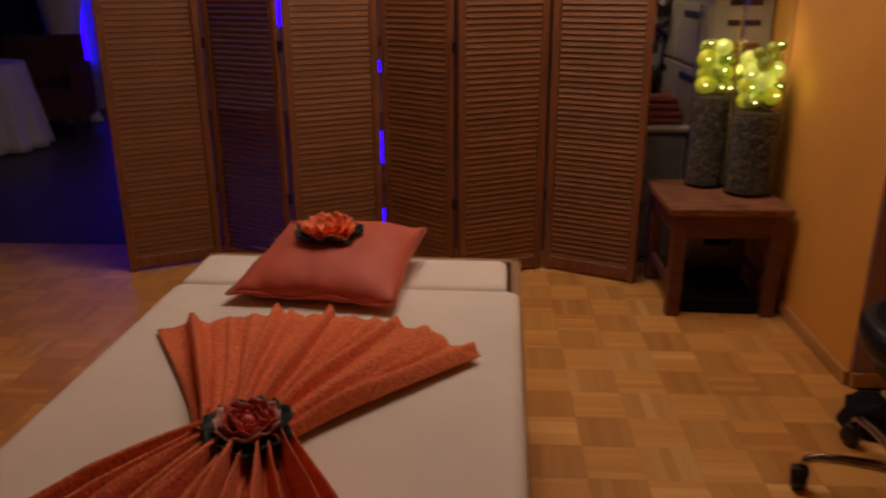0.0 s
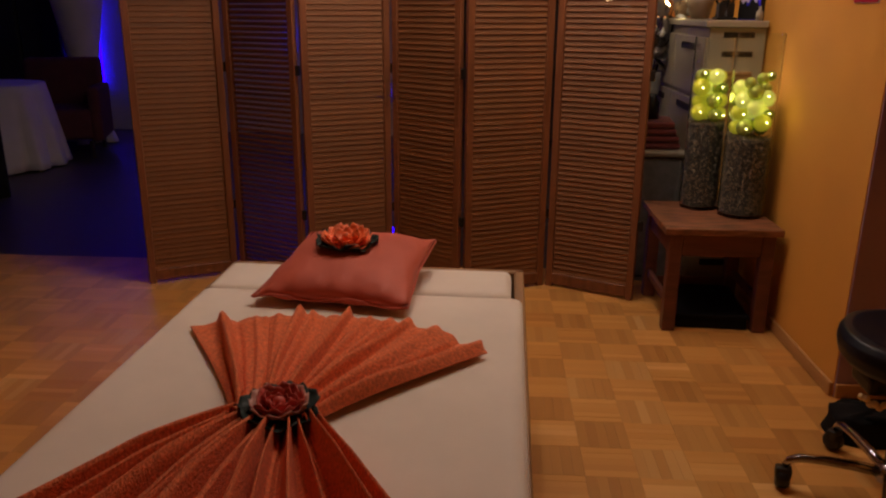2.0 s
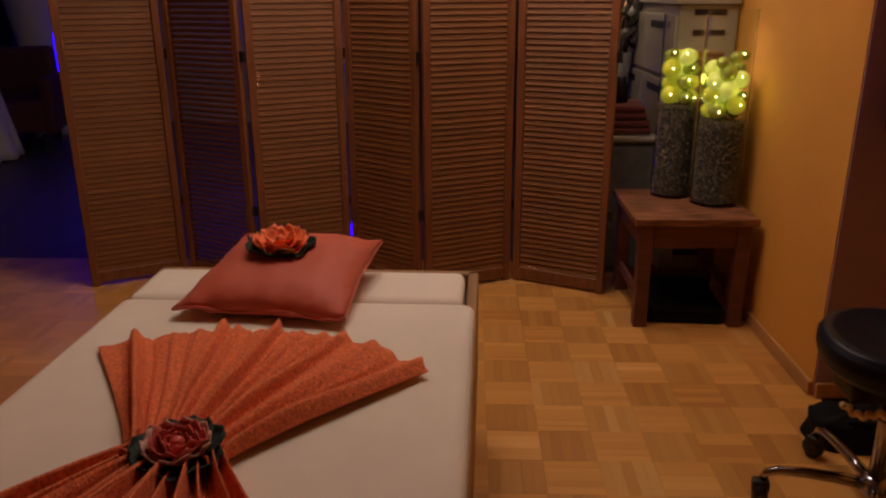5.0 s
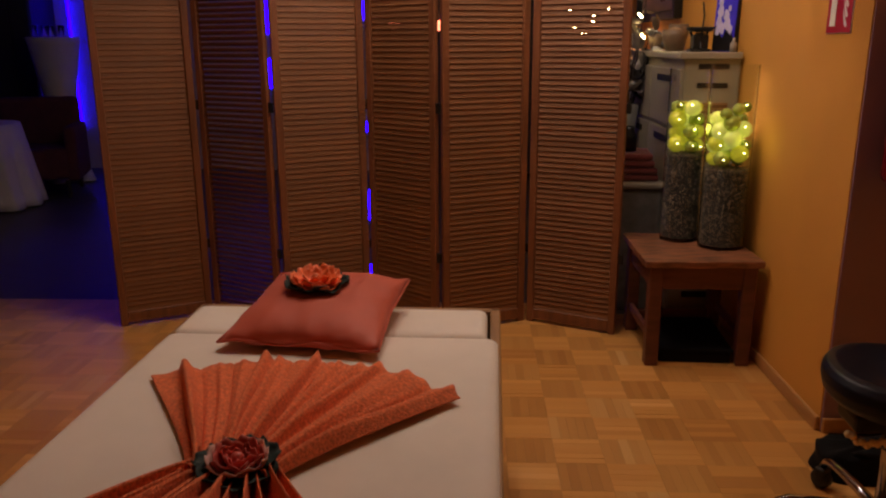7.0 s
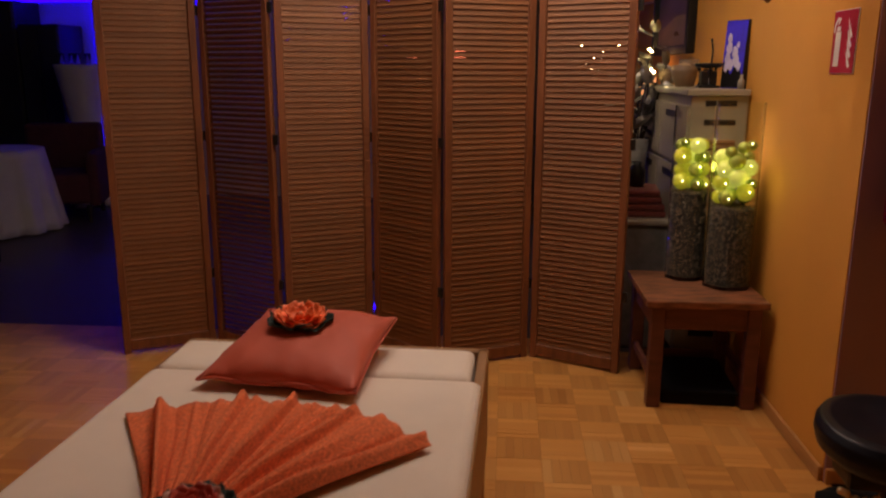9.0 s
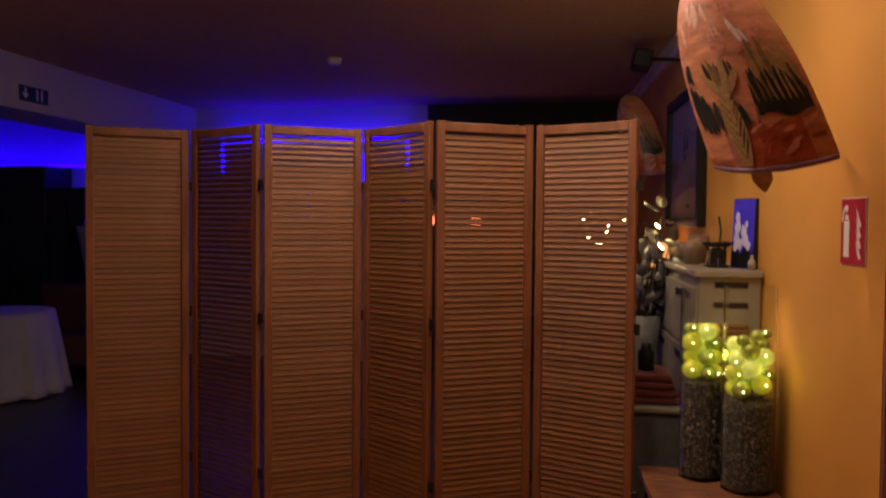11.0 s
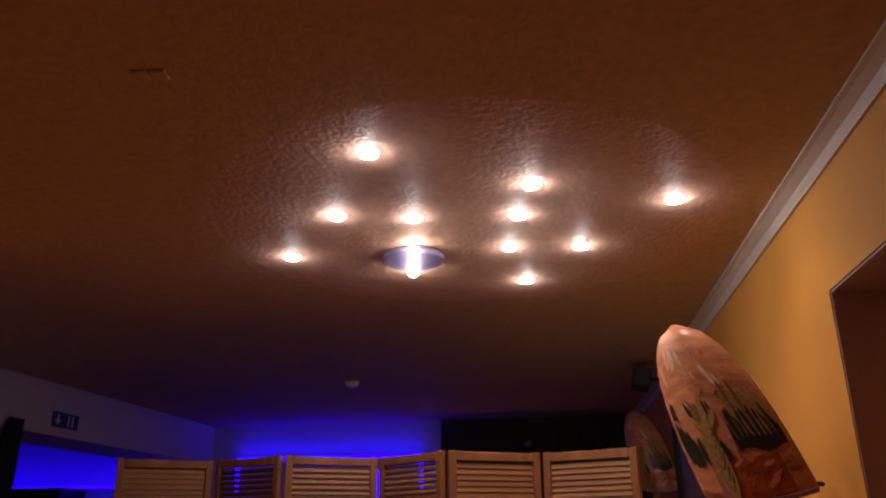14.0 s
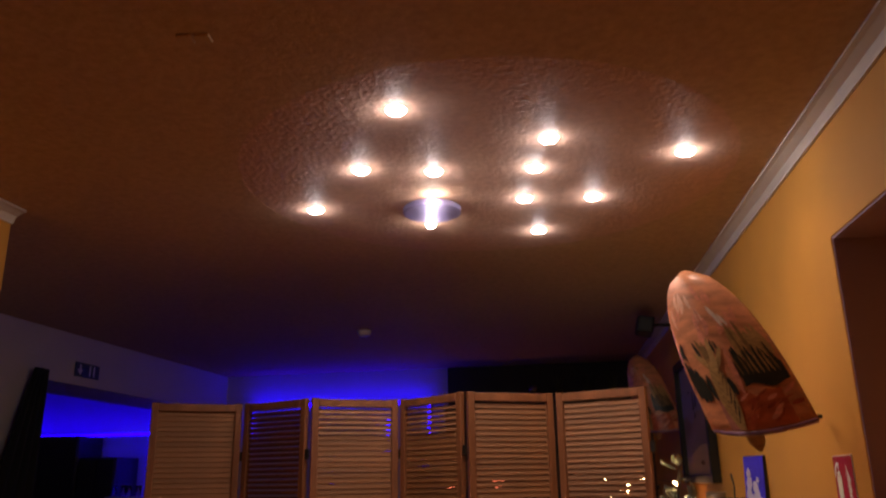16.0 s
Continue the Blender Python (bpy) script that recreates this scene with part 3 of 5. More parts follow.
# ---------------------------------------------------------------- side table and lit vases
table = thing("side_table", "small red-brown wooden side table with a worn top", "side table", pose(0.922, 2.966, 0, 0, 0, 3))
W, D, H = 0.460, 0.475, 0.44
part("tabletop", box(0, W, 0, D, H - 0.028, H, 0.004, 2), M_TOP, table, "worn lighter brown top")
for x in (0.022, W - 0.022 - 0.052):
    for y in (0.012, D - 0.064):
        part("leg", box(x, x + 0.052, y, y + 0.052, 0, H - 0.0285, 0.003), M_TABLE, table)
part("apron", box(0.075, W - 0.075, 0.018, 0.036, H - 0.118, H - 0.029, 0.002), M_TABLE, table)
part("apron", box(0.075, W - 0.075, D - 0.036, D - 0.018, H - 0.118, H - 0.029, 0.002), M_TABLE, table)
for x in (0.03, W - 0.048):
    part("apron", box(x, x + 0.018, 0.065, D - 0.065, H - 0.118, H - 0.029, 0.002), M_TABLE, table)
    part("stretcher", box(x + 0.002, x + 0.022, 0.065, D - 0.065, 0.10, 0.135, 0.003), M_TABLE, table)
part("stretcher", box(0.05, W - 0.05, D - 0.052, D - 0.03, 0.06, 0.095, 0.003), M_TABLE, table)


def lit_vase(x, y, r, height, fill, seed, balls):
    rnd = random.Random(seed)
    ob = thing("glass_vase", "tall clear glass cylinder filled with gravel and lit balls", "vase", pose(x, y, H), "lit glass vases")
    t = 0.004
    jar = part("glass", lathe([(0, 0), (r, 0), (r, height), (r - t, height), (r - t, 0.012), (0, 0.012)], 96), M_GLASS, ob, "clear glass cylinder")
    jar.visible_shadow = False
    part("gravel_core", lathe([(0, 0.013), (r - 0.012, 0.013), (r - 0.012, fill - 0.01), (0, fill - 0.008)], 24), M_GRAVELBASE, ob)
    verts, faces = [], []
    for k in range(1500):
        ang, z, s = rnd.uniform(0, 2 * math.pi), rnd.uniform(0.016, fill), rnd.uniform(0.0035, 0.0062)
        rad = r - 0.0055 - s * 0.6 if k < 1250 else (r - 0.012) * math.sqrt(rnd.random())
        z = z if k < 1250 else fill - 0.006
        c = Vector((rad * math.cos(ang), rad * math.sin(ang), z))
        turn = Euler((rnd.uniform(0, 6), rnd.uniform(0, 6), rnd.uniform(0, 6))).to_matrix()
        i = len(verts)
        verts += [c + turn @ (Vector(d) * s * rnd.uniform(0.7, 1.2)) for d in ((1, 0, 0), (-1, 0, 0), (0, 1, 0), (0, -1, 0), (0, 0, 0.8), (0, 0, -0.8))]
        faces += [(i + a, i + b, i + c2) for a, b, c2 in ((0, 2, 4), (2, 1, 4), (1, 3, 4), (3, 0, 4), (2, 0, 5), (1, 2, 5), (3, 1, 5), (0, 3, 5))]
    me = bpy.data.meshes.new("gravel")
    me.from_pydata([tuple(v) for v in verts], [], faces)
    me.materials.append(M_GRAVEL)
    g = new("gravel", me)
    g.parent = ob
    tagged(g, "dark mottled gravel", "", "", "stuff")
    kinds = {k: mesh_of("ball", sphere(1.0, (0, 0, 0), 24, 14), m, True) for k, m in (("P", M_BALLPEARL), ("G", M_BALLGREEN), ("Y", M_BALLYELLOW))}
    for across, up, s, k in balls:
        reach = r - t - 0.002 - s / 100
        across = max(-reach, min(reach, across / 100))
        p = Vector((across, -math.sqrt(max(0.0, reach * reach - across * across)), fill + max(s, up) / 100))
        shared("ball", kinds[k], ob, Matrix.Translation(p) @ Matrix.Scale(s / 100, 4))
        # a glowing speck on the ball's front stands for the LED reflected in it
        d = Vector((rnd.uniform(-0.45, 0.45), -1, rnd.uniform(-0.2, 0.5))).normalized()
        q = p + d * (s / 100 + 0.0015)
        if math.hypot(q.x, q.y) < r - t - 0.003:
            part("led", sphere(0.0030, q, 8, 6), M_GLINT, ob)
    for layer in range(4):
        for a in (0.55, 1.57, 2.6):
            s = rnd.uniform(0.026, 0.033)
            reach = r - t - 0.002 - s
            shared("ball", kinds[rnd.choice("PYG")], ob, Matrix.Translation((reach * math.cos(a), reach * math.sin(a), fill + s + 0.052 * layer)) @ Matrix.Scale(s, 4))
    point_lamp("vase_light", (x + 0.05, y - r - 0.018, H + fill + 0.11), 0.075, (0.97, 0.90, 0.11), 0.03)
    return ob


# each ball: centimetres across and up from the gravel, radius, kind (pearl, green, yellow)
lit_vase(1.122, 3.355, 0.081, 0.72, 0.375, 5, [
    (-3.9, 20.0, 1.8, "G"), (1.1, 18.7, 3.3, "P"), (-3.9, 13.9, 3.6, "Y"), (5.4, 13.7, 2.5, "G"), (0.9, 9.0, 3.1, "G"),
    (4.6, 8.7, 3.0, "Y"), (-3.9, 3.7, 3.5, "Y"), (1.7, 3.0, 2.9, "G"), (5.0, 3.2, 2.5, "Y")])
lit_vase(1.268, 3.235, 0.092, 0.74, 0.335, 9, [
    (4.1, 24.2, 2.0, "G"), (1.0, 23.4, 2.4, "G"), (-3.4, 21.5, 2.3, "G"), (-0.9, 17.9, 3.3, "G"), (-4.4, 14.6, 3.5, "P"), (5.2, 14.9, 3.4, "P"),
    (-0.2, 11.9, 3.5, "P"), (-5.4, 9.4, 3.1, "Y"), (6.2, 8.6, 2.2, "G"), (3.4, 5.6, 3.5, "Y"), (-3.4, 3.7, 3.3, "G")])

# ---------------------------------------------------------------- rolling stool
stool = thing("rolling_stool", "black leatherette saddle stool on a chrome five-star base", "stool", pose(1.357, 1.86, 0))


SEAT = [(0.0, 0.478), (0.35, 0.479), (0.62, 0.485), (0.82, 0.490), (0.93, 0.484), (0.99, 0.466), (1.0, 0.444), (0.965, 0.420), (0.87, 0.402), (0.70, 0.394), (0.50, 0.391)]


def seat_point(u, v):
    """A thick padded seat, dished across and rounded at the rim."""
    a, at = 2 * math.pi * u, v * (len(SEAT) - 1)
    k = min(int(at), len(SEAT) - 2)
    p, q = SEAT[k], SEAT[k + 1]
    r0, z = p[0] + (q[0] - p[0]) * (at - k), p[1] + (q[1] - p[1]) * (at - k)
    r = 0.190 * r0 * (1 + 0.045 * r0 * math.cos(3 * a + 1.2))
    return (r * math.cos(a), r * math.sin(a), z + 0.012 * (math.cos(a) * r0) ** 2)


bm = grid(56, 40, seat_point)
bmesh.ops.remove_doubles(bm, verts=bm.verts, dist=0.0004)
part("seat", bm, M_LEATHER, stool, "black leatherette seat", True)
part("seat_pan", lathe([(0, 0.402), (0.10, 0.402), (0.105, 0.392), (0.05, 0.384), (0, 0.3835)], 24), M_BLACK, stool)
part("mechanism", box(-0.120, 0.060, -0.06, 0.06, 0.338, 0.3825, 0.012, 2), M_BLACK, stool, "black tilt mechanism")
part("sleeve", lathe([(0.0, 0.27), (0.023, 0.27), (0.024, 0.337), (0, 0.337)], 20), M_BLACK, stool, "black plastic sleeve", True)
part("column", lathe([(0.0, 0.09), (0.020, 0.09), (0.020, 0.285), (0.018, 0.29), (0, 0.29)], 24), M_CHROME, stool, "chrome gas column", True)
part("hub", lathe([(0, 0.062), (0.034, 0.066), (0.037, 0.085), (0.029, 0.112), (0, 0.116)], 24), M_CHROME, stool, "chrome hub", True)
part("lever", tube([(0.02, 0, 0.385), (0.10, -0.02, 0.38), (0.15, -0.03, 0.37), (0.165, -0.033, 0.325)], [0.005, 0.005, 0.012, 0.016], 10), M_BLACK, stool, "black height lever", True)
for k in range(5):
    a = radians(100 + 72 * k)
    c, s = math.cos(a), math.sin(a)
    pts = [(r * c, r * s, z) for r, z in ((0.02, 0.088), (0.09, 0.096), (0.17, 0.100), (0.225, 0.098), (0.25, 0.088), (0.262, 0.070))]
    part("foot_arm", tube(pts, [0.016, 0.0145, 0.013, 0.012, 0.011, 0.009], 12), M_CHROME, stool, "chrome arm", True)
    w = part("caster", lathe([(0, -0.018), (0.022, -0.018), (0.029, -0.010), (0.029, 0.010), (0.022, 0.018), (0, 0.018)], 18, Matrix.Translation((0.262 * c, 0.262 * s, 0.030)) @ Matrix.Rotation(a + 0.5 + k, 4, "Z") @ Matrix.Rotation(radians(90), 4, "X")), M_BLACK, stool, "black twin caster", True)
    part("fork", box(-0.016, 0.016, -0.022, 0.022, 0.034, 0.066, 0.008, 2, Matrix.Translation((0.262 * c, 0.262 * s, 0)) @ Matrix.Rotation(a + 0.5 + k, 4, "Z")), M_BLACK, w)

beads = thing("bead_string", "short string of cream beads hanging under the stool seat", "bead string", pose(1.222, 1.803, 0.330, 0, 0, -22) @ Matrix.Scale(0.84, 4))
bead = mesh_of("bead", sphere(0.0115, (0, 0, 0), 12, 8), M_CREAM, True)
for k in range(9):
    u = k / 8
    shared("bead", bead, beads, pose(0.10 * u, -0.02 * u, 0.008 - 0.020 * math.sin(math.pi * min(1, u * 1.2)) + 0.007 * (k % 2)))
part("cord", tube([(0.10 * k / 8, -0.02 * k / 8, 0.012 - 0.020 * math.sin(math.pi * min(1, k / 8 * 1.2))) for k in range(9)], 0.003, 6), M_CREAM, beads)
part("hook", tube([(0.10, -0.02, 0.01), (0.115, 0.0, 0.03), (0.115, 0.02, 0.052)], 0.002, 6), M_BLACK, beads)


def bag_point(u, v):
    a = 2 * math.pi * u
    z = 0.095 * v
    k = 1 - 0.10 * v + 0.03 * math.sin(3 * a + 6 * v)
    k *= max(0.0, 1 - max(0, v - 0.85) / 0.15) ** 0.5
    sx, sy = abs(math.cos(a)) ** 0.6 * math.copysign(1, math.cos(a)), abs(math.sin(a)) ** 0.6 * math.copysign(1, math.sin(a))
    return (0.15 * k * sx, 0.085 * k * sy, z + 0.006 * math.sin(7 * a) * v)


bag = thing("black_bag", "slumped black bag standing on the floor beside the wall corner", "bag", pose(1.475, 2.215, 0))
bm = grid(40, 14, bag_point)
bmesh.ops.remove_doubles(bm, verts=bm.verts, dist=0.0004)
part("body", bm, M_BAG, bag, "", True)
part("strap", tube([(-0.06, -0.04, 0.075), (-0.05, -0.07, 0.098), (0.0, -0.085, 0.10), (0.05, -0.07, 0.098), (0.06, -0.04, 0.075)], 0.008, 8), M_BAG, bag, "", True)

# ---------------------------------------------------------------- fire extinguisher and its sign
ext = thing("fire_extinguisher", "red fire extinguisher hanging in the brown niche", "fire extinguisher", EAST @ pose(0.118, EDGE - 0.098, 0.855))
part("cylinder", lathe([(0, 0.0), (0.058, 0.0), (0.072, 0.014), (0.074, 0.03), (0.074, 0.40), (0.066, 0.445), (0.040, 0.475), (0.022, 0.485), (0, 0.487)], 32), M_RED, ext, "red enamelled cylinder", True)
part("valve", lathe([(0, 0.486), (0.018, 0.486), (0.020, 0.53), (0.012, 0.545), (0, 0.545)], 16), M_CHROME, ext, "metal valve", True)
part("handle", box(-0.012, 0.012, -0.085, 0.03, 0.545, 0.56, 0.004), M_BLACK, ext, "black lever handle")
part("hose", tube([(0.02, -0.01, 0.52), (0.07, -0.02, 0.50), (0.088, -0.02, 0.40), (0.086, -0.02, 0.18), (0.08, -0.02, 0.08)], 0.010, 10), M_BLACK, ext, "black rubber hose", True)
part("bracket", box(-0.02, 0.02, 0.06, 0.0885, 0.30, 0.42, 0.002), M_BLACK, ext)
lab = part("label", grid(12, 1, lambda u, v: (0.0748 * math.sin(-0.9 + 1.7 * u), -0.0748 * math.cos(-0.9 + 1.7 * u), 0.13 + 0.20 * v)), M_SIGNRED, ext, "printed label with unreadable lines")
for k in range(6):
    h = 0.020 if k in (0, 3) else 0.007
    z = 0.31 - 0.031 * k
    u0 = 0.05 if k % 2 else 0.0
    part("print_line", grid(8, 1, lambda u, v: (0.0754 * math.sin(-0.9 + u0 + (1.1 - 0.12 * k) * u), -0.0754 * math.cos(-0.9 + u0 + (1.1 - 0.12 * k) * u), z + h * v)), M_PETAL_R, lab)

sign = thing("fire_sign", "red and white fire extinguisher sign on the ochre wall", "sign", EAST @ pose(-0.0006, -0.078, 1.386))
part("plate", box(-0.003, 0, -0.086, 0.086, -0.097, 0.097, 0.0008), M_SIGNWHITE, sign, "white bordered plate")
part("field", box(-0.0045, -0.0031, -0.0835, 0.0835, -0.0945, 0.0945), M_SIGNRED, sign, "red field")
part("pictogram_bottle", box(-0.006, -0.0046, 0.022, 0.060, -0.074, 0.032, 0.0006), M_SIGNWHITE, sign, "white bottle shape")
part("pictogram_neck", box(-0.006, -0.0046, 0.030, 0.052, 0.034, 0.048), M_SIGNWHITE, sign)
bm = bmesh.new()
pts = [(0.046, 0.050), (0.030, 0.072), (0.052, 0.078), (0.072, 0.060), (0.078, 0.030), (0.070, 0.030), (0.062, 0.056), (0.050, 0.066)]
bm.faces.new([bm.verts.new((-0.0050, y, z)) for y, z in pts])
part("pictogram_hose", bm, M_SIGNWHITE, sign)
for k in range(4):
    z0 = -0.072 + 0.030 * k
    bm = grid(8, 1, lambda u, v: (-0.0050, -0.058 + 0.034 * u, z0 + 0.05 * u * u + (0.011 * math.sin(math.pi * u) + 0.002) * (2 * v - 1)))
    part("pictogram_flame", bm, M_SIGNWHITE, sign)

# ---------------------------------------------------------------- painted wall ornaments
M_ORNAMENT = mat("painted_bark_sunset", (0.60, 0.245, 0.12), 0.36, vary=0.30, scale=14, stretch=(1, 1, 3), bump=0.3, bump_scale=50)
M_ORN_GROUND = mat("painted_red_ground", (0.46, 0.10, 0.035), 0.35, vary=0.3, scale=14, stretch=(1, 1, 3), bump=0.3, bump_scale=50)
M_ORN_DARK = mat("painted_dark_leaf", (0.018, 0.022, 0.018), 0.4, vary=0.4, scale=40)
M_ORN_LIGHT = mat("painted_tan_leaf", (0.40, 0.24, 0.09), 0.4, vary=0.3, scale=40, stretch=(1, 1, 4))
M_ORN_WHITE = mat("painted_white_dash", (0.75, 0.62, 0.55), 0.35, vary=0.2, scale=30)
M_ORN_PINK = mat("painted_rose_stroke", (0.66, 0.25, 0.16), 0.35, vary=0.25, scale=30, stretch=(1, 1, 3))
M_ORN_MAUVE = mat("painted_mauve_ground", (0.40, 0.15, 0.12), 0.35, vary=0.3, scale=14, stretch=(1, 1, 3))
M_ORN_PALE = mat("painted_pale_stroke", (0.74, 0.42, 0.28), 0.35, vary=0.2, scale=30, stretch=(1, 1, 3))
M_ORN_OLIVE = mat("painted_olive_leaf", (0.22, 0.13, 0.045), 0.4, vary=0.4, scale=40, stretch=(1, 1, 4))
M_ORN_RUST = mat("painted_rust_stroke", (0.33, 0.055, 0.02), 0.35, vary=0.3, scale=30)
M_ORN_RIM = mat("ornament_rim", (0.30, 0.15, 0.26), 0.3, vary=0.2, scale=20)


def ornament(m):
    ob = thing("wall_ornament", "curved painted wooden wall ornament with a palm landscape", "wall ornament", m, "painted wall ornaments")
    high = 0.54

    def half(w):
        return 0.160 * max(0.0, 1 - w ** 2.9) ** 0.52

    def surf(s, w, off=0.0):
        h = half(w)
        return Vector((h * s * (1.04 if s > 0 else 0.90) - 0.168 * w, -0.085 * math.cos(s * 1.25) * (0.25 + 0.75 * h / 0.150) - off, high * w - 0.026 * (1 - s * s) * (1 - w) ** 3))

    def patch(w0, w1, s0, s1, off, material, name, nu=24, nv=18):
        b2 = grid(nu, nv, lambda u, v: surf(s0 + (s1 - s0) * u, w0 + (w1 - w0) * v, off))
        return part(name, b2, material, ob, "", True)
    solid(patch(0.0, 0.999, -1, 1, 0.0, M_ORNAMENT, "shell"), 0.012, 1)
    # red ground whose upper edge runs up and down, mauve towards one side
    part("painted_ground", grid(40, 8, lambda u, v: surf(-0.32 + 1.30 * u, 0.014 + (0.195 + 0.018 * math.sin(9 * u) + 0.012 * math.sin(23 * u)) * v, 0.0135)), M_ORN_GROUND, ob, "", True)
    part("painted_ground", grid(24, 8, lambda u, v: surf(-0.98 + 0.68 * u, 0.014 + (0.15 + 0.02 * math.sin(11 * u)) * v, 0.0133)), M_ORN_MAUVE, ob, "", True)
    layer = [0.0140]

    def leaf(s0, w0, s1, w1, wide, material, bend=0.0):
        """One tapered brush stroke from (s0, w0) to (s1, w1)."""
        layer[0] += 0.00006

        def point(u, v):
            s, w = s0 + (s1 - s0) * u + bend * math.sin(math.pi * u), w0 + (w1 - w0) * u
            k = wide * math.sin(math.pi * (0.08 + 0.88 * u)) ** 0.75 * (2 * v - 1)
            ds, dw = s1 - s0, (w1 - w0) * 3.5
            n = math.hypot(ds, dw)
            return surf(max(-0.99, min(0.99, s + k * dw / n)), max(0.016, w - k * ds / n / 3.5), layer[0])
        part("painted_leaf", grid(10, 3, point), material, ob, "", True)
    rnd = random.Random(21)
    # pale and rose streaks of the sky
    for k in range(26):
        s0, w0 = rnd.uniform(-0.85, 0.75), rnd.uniform(0.46, 0.84)
        leaf(s0, w0, s0 + rnd.uniform(-0.10, 0.10), w0 + rnd.uniform(0.07, 0.15), rnd.uniform(0.03, 0.07), rnd.choice((M_ORN_PINK, M_ORN_PINK, M_ORN_PALE)), rnd.uniform(-0.04, 0.04))
    for s0, w0, s1, w1, wide in ((0.34, 0.60, 0.24, 0.73, 0.045), (0.44, 0.60, 0.36, 0.68, 0.03), (0.26, 0.66, 0.20, 0.74, 0.03)):
        leaf(s0, w0, s1, w1, wide, M_ORN_WHITE)
    # far palms in tan, then the dark thickets, drawn as fingers
    for k in range(9):
        s0 = 0.34 + 0.07 * k
        leaf(s0 + 0.04, 0.40, s0 - 0.03 + rnd.uniform(-0.05, 0.05), rnd.uniform(0.52, 0.63), rnd.uniform(0.035, 0.06), rnd.choice((M_ORN_LIGHT, M_ORN_LIGHT, M_ORN_OLIVE)), rnd.uniform(-0.03, 0.03))
    part("painted_thicket", grid(24, 4, lambda u, v: surf(0.20 + 0.77 * u, 0.235 + 0.015 * math.sin(8 * u) + (0.075 + 0.05 * u + 0.02 * math.sin(17 * u)) * v, 0.0165)), M_ORN_DARK, ob, "", True)
    layer[0] = 0.0167
    for k in range(12):
        s0 = 0.22 + 0.064 * k
        leaf(s0 + 0.02, 0.27, s0 - 0.05 + rnd.uniform(-0.04, 0.04), rnd.uniform(0.38, 0.48), rnd.uniform(0.035, 0.055), M_ORN_DARK, rnd.uniform(-0.02, 0.02))
    for k in range(8):
        s0 = 0.26 + 0.09 * k
        leaf(s0, 0.30, s0 - 0.05, rnd.uniform(0.40, 0.47), 0.018, rnd.choice((M_ORN_OLIVE, M_ORN_LIGHT)), rnd.uniform(-0.02, 0.02))
    for s0, w0, s1, w1, wide in ((-0.90, 0.19, -0.97, 0.42, 0.07), (-0.80, 0.17, -0.88, 0.40, 0.08), (-0.70, 0.17, -0.76, 0.37, 0.07), (-0.62, 0.18, -0.66, 0.32, 0.05), (-0.96, 0.44, -0.90, 0.54, 0.05), (-0.86, 0.43, -0.94, 0.52, 0.04),
                                 (-0.46, 0.42, -0.56, 0.53, 0.045), (-0.36, 0.42, -0.40, 0.52, 0.04), (-0.28, 0.43, -0.26, 0.50, 0.03), (-0.06, 0.44, -0.08, 0.53, 0.028), (0.02, 0.45, -0.02, 0.52, 0.022),
                                 (-0.50, 0.18, -0.54, 0.33, 0.06), (-0.08, 0.19, -0.20, 0.36, 0.07), (0.0, 0.20, -0.06, 0.30, 0.05)):
        leaf(s0, w0, s1, w1, wide, M_ORN_DARK, rnd.uniform(-0.02, 0.02))
    # rose trunk and the large tan leaf in front, with its ribs
    leaf(0.12, 0.20, 0.14, 0.47, 0.05, M_ORN_PINK)
    for s0, w0, s1, w1, wide in ((-0.30, 0.34, -0.62, 0.46, 0.07), (-0.30, 0.36, -0.46, 0.54, 0.06), (-0.26, 0.36, -0.16, 0.54, 0.07), (-0.24, 0.34, 0.06, 0.48, 0.06), (-0.34, 0.36, -0.32, 0.52, 0.05)):
        leaf(s0, w0, s1, w1, wide, rnd.choice((M_ORN_LIGHT, M_ORN_OLIVE)), 0.03)
    leaf(-0.24, 0.016, -0.30, 0.40, 0.19, M_ORN_LIGHT)
    for k in range(6):
        w0 = 0.05 + 0.05 * k
        leaf(-0.25, w0, -0.40 - 0.01 * k, w0 + 0.09, 0.012, M_ORN_OLIVE)
        leaf(-0.24, w0, -0.10, w0 + 0.10, 0.014, M_ORN_DARK if k < 3 else M_ORN_OLIVE)
    for k in range(22):
        s0, w0 = rnd.uniform(-0.1, 0.85), rnd.uniform(0.03, 0.18)
        leaf(s0, w0, s0 + rnd.uniform(0.08, 0.26), w0 + rnd.uniform(0.0, 0.05), rnd.uniform(0.02, 0.045), rnd.choice((M_ORN_PINK, M_ORN_RUST, M_ORN_RUST, M_ORN_GROUND)))
    part("rim", tube([surf(-1 + k / 12, 0.0, 0.006) for k in range(25)], 0.009, 8), M_ORN_RIM, ob, "dark glossy lower rim", True)

    def tail(u, v):
        w = 0.027 * math.sin(math.pi * (0.15 + 0.8 * u)) * (2 * v - 1)
        return (-0.030 + w + 0.01 * u, -0.03 + 0.02 * u, -0.002 - 0.078 * u)
    solid(part("hanging_leaf", grid(10, 4, tail), M_ORN_LIGHT, ob, "tan carved leaf", True), 0.006)
    part("bracket", tube([(0.02, 0.0, 0.03), (0.08, 0.14, 0.03), (0.13, 0.27, 0.03)], 0.008, 8), M_BLACK, ob)
    return ob


orn = ornament(Matrix.Translation((1.170, 2.555, 1.576)) @ Matrix.Rotation(radians(-24), 4, "Z") @ Matrix.Rotation(radians(-3), 4, "Y"))
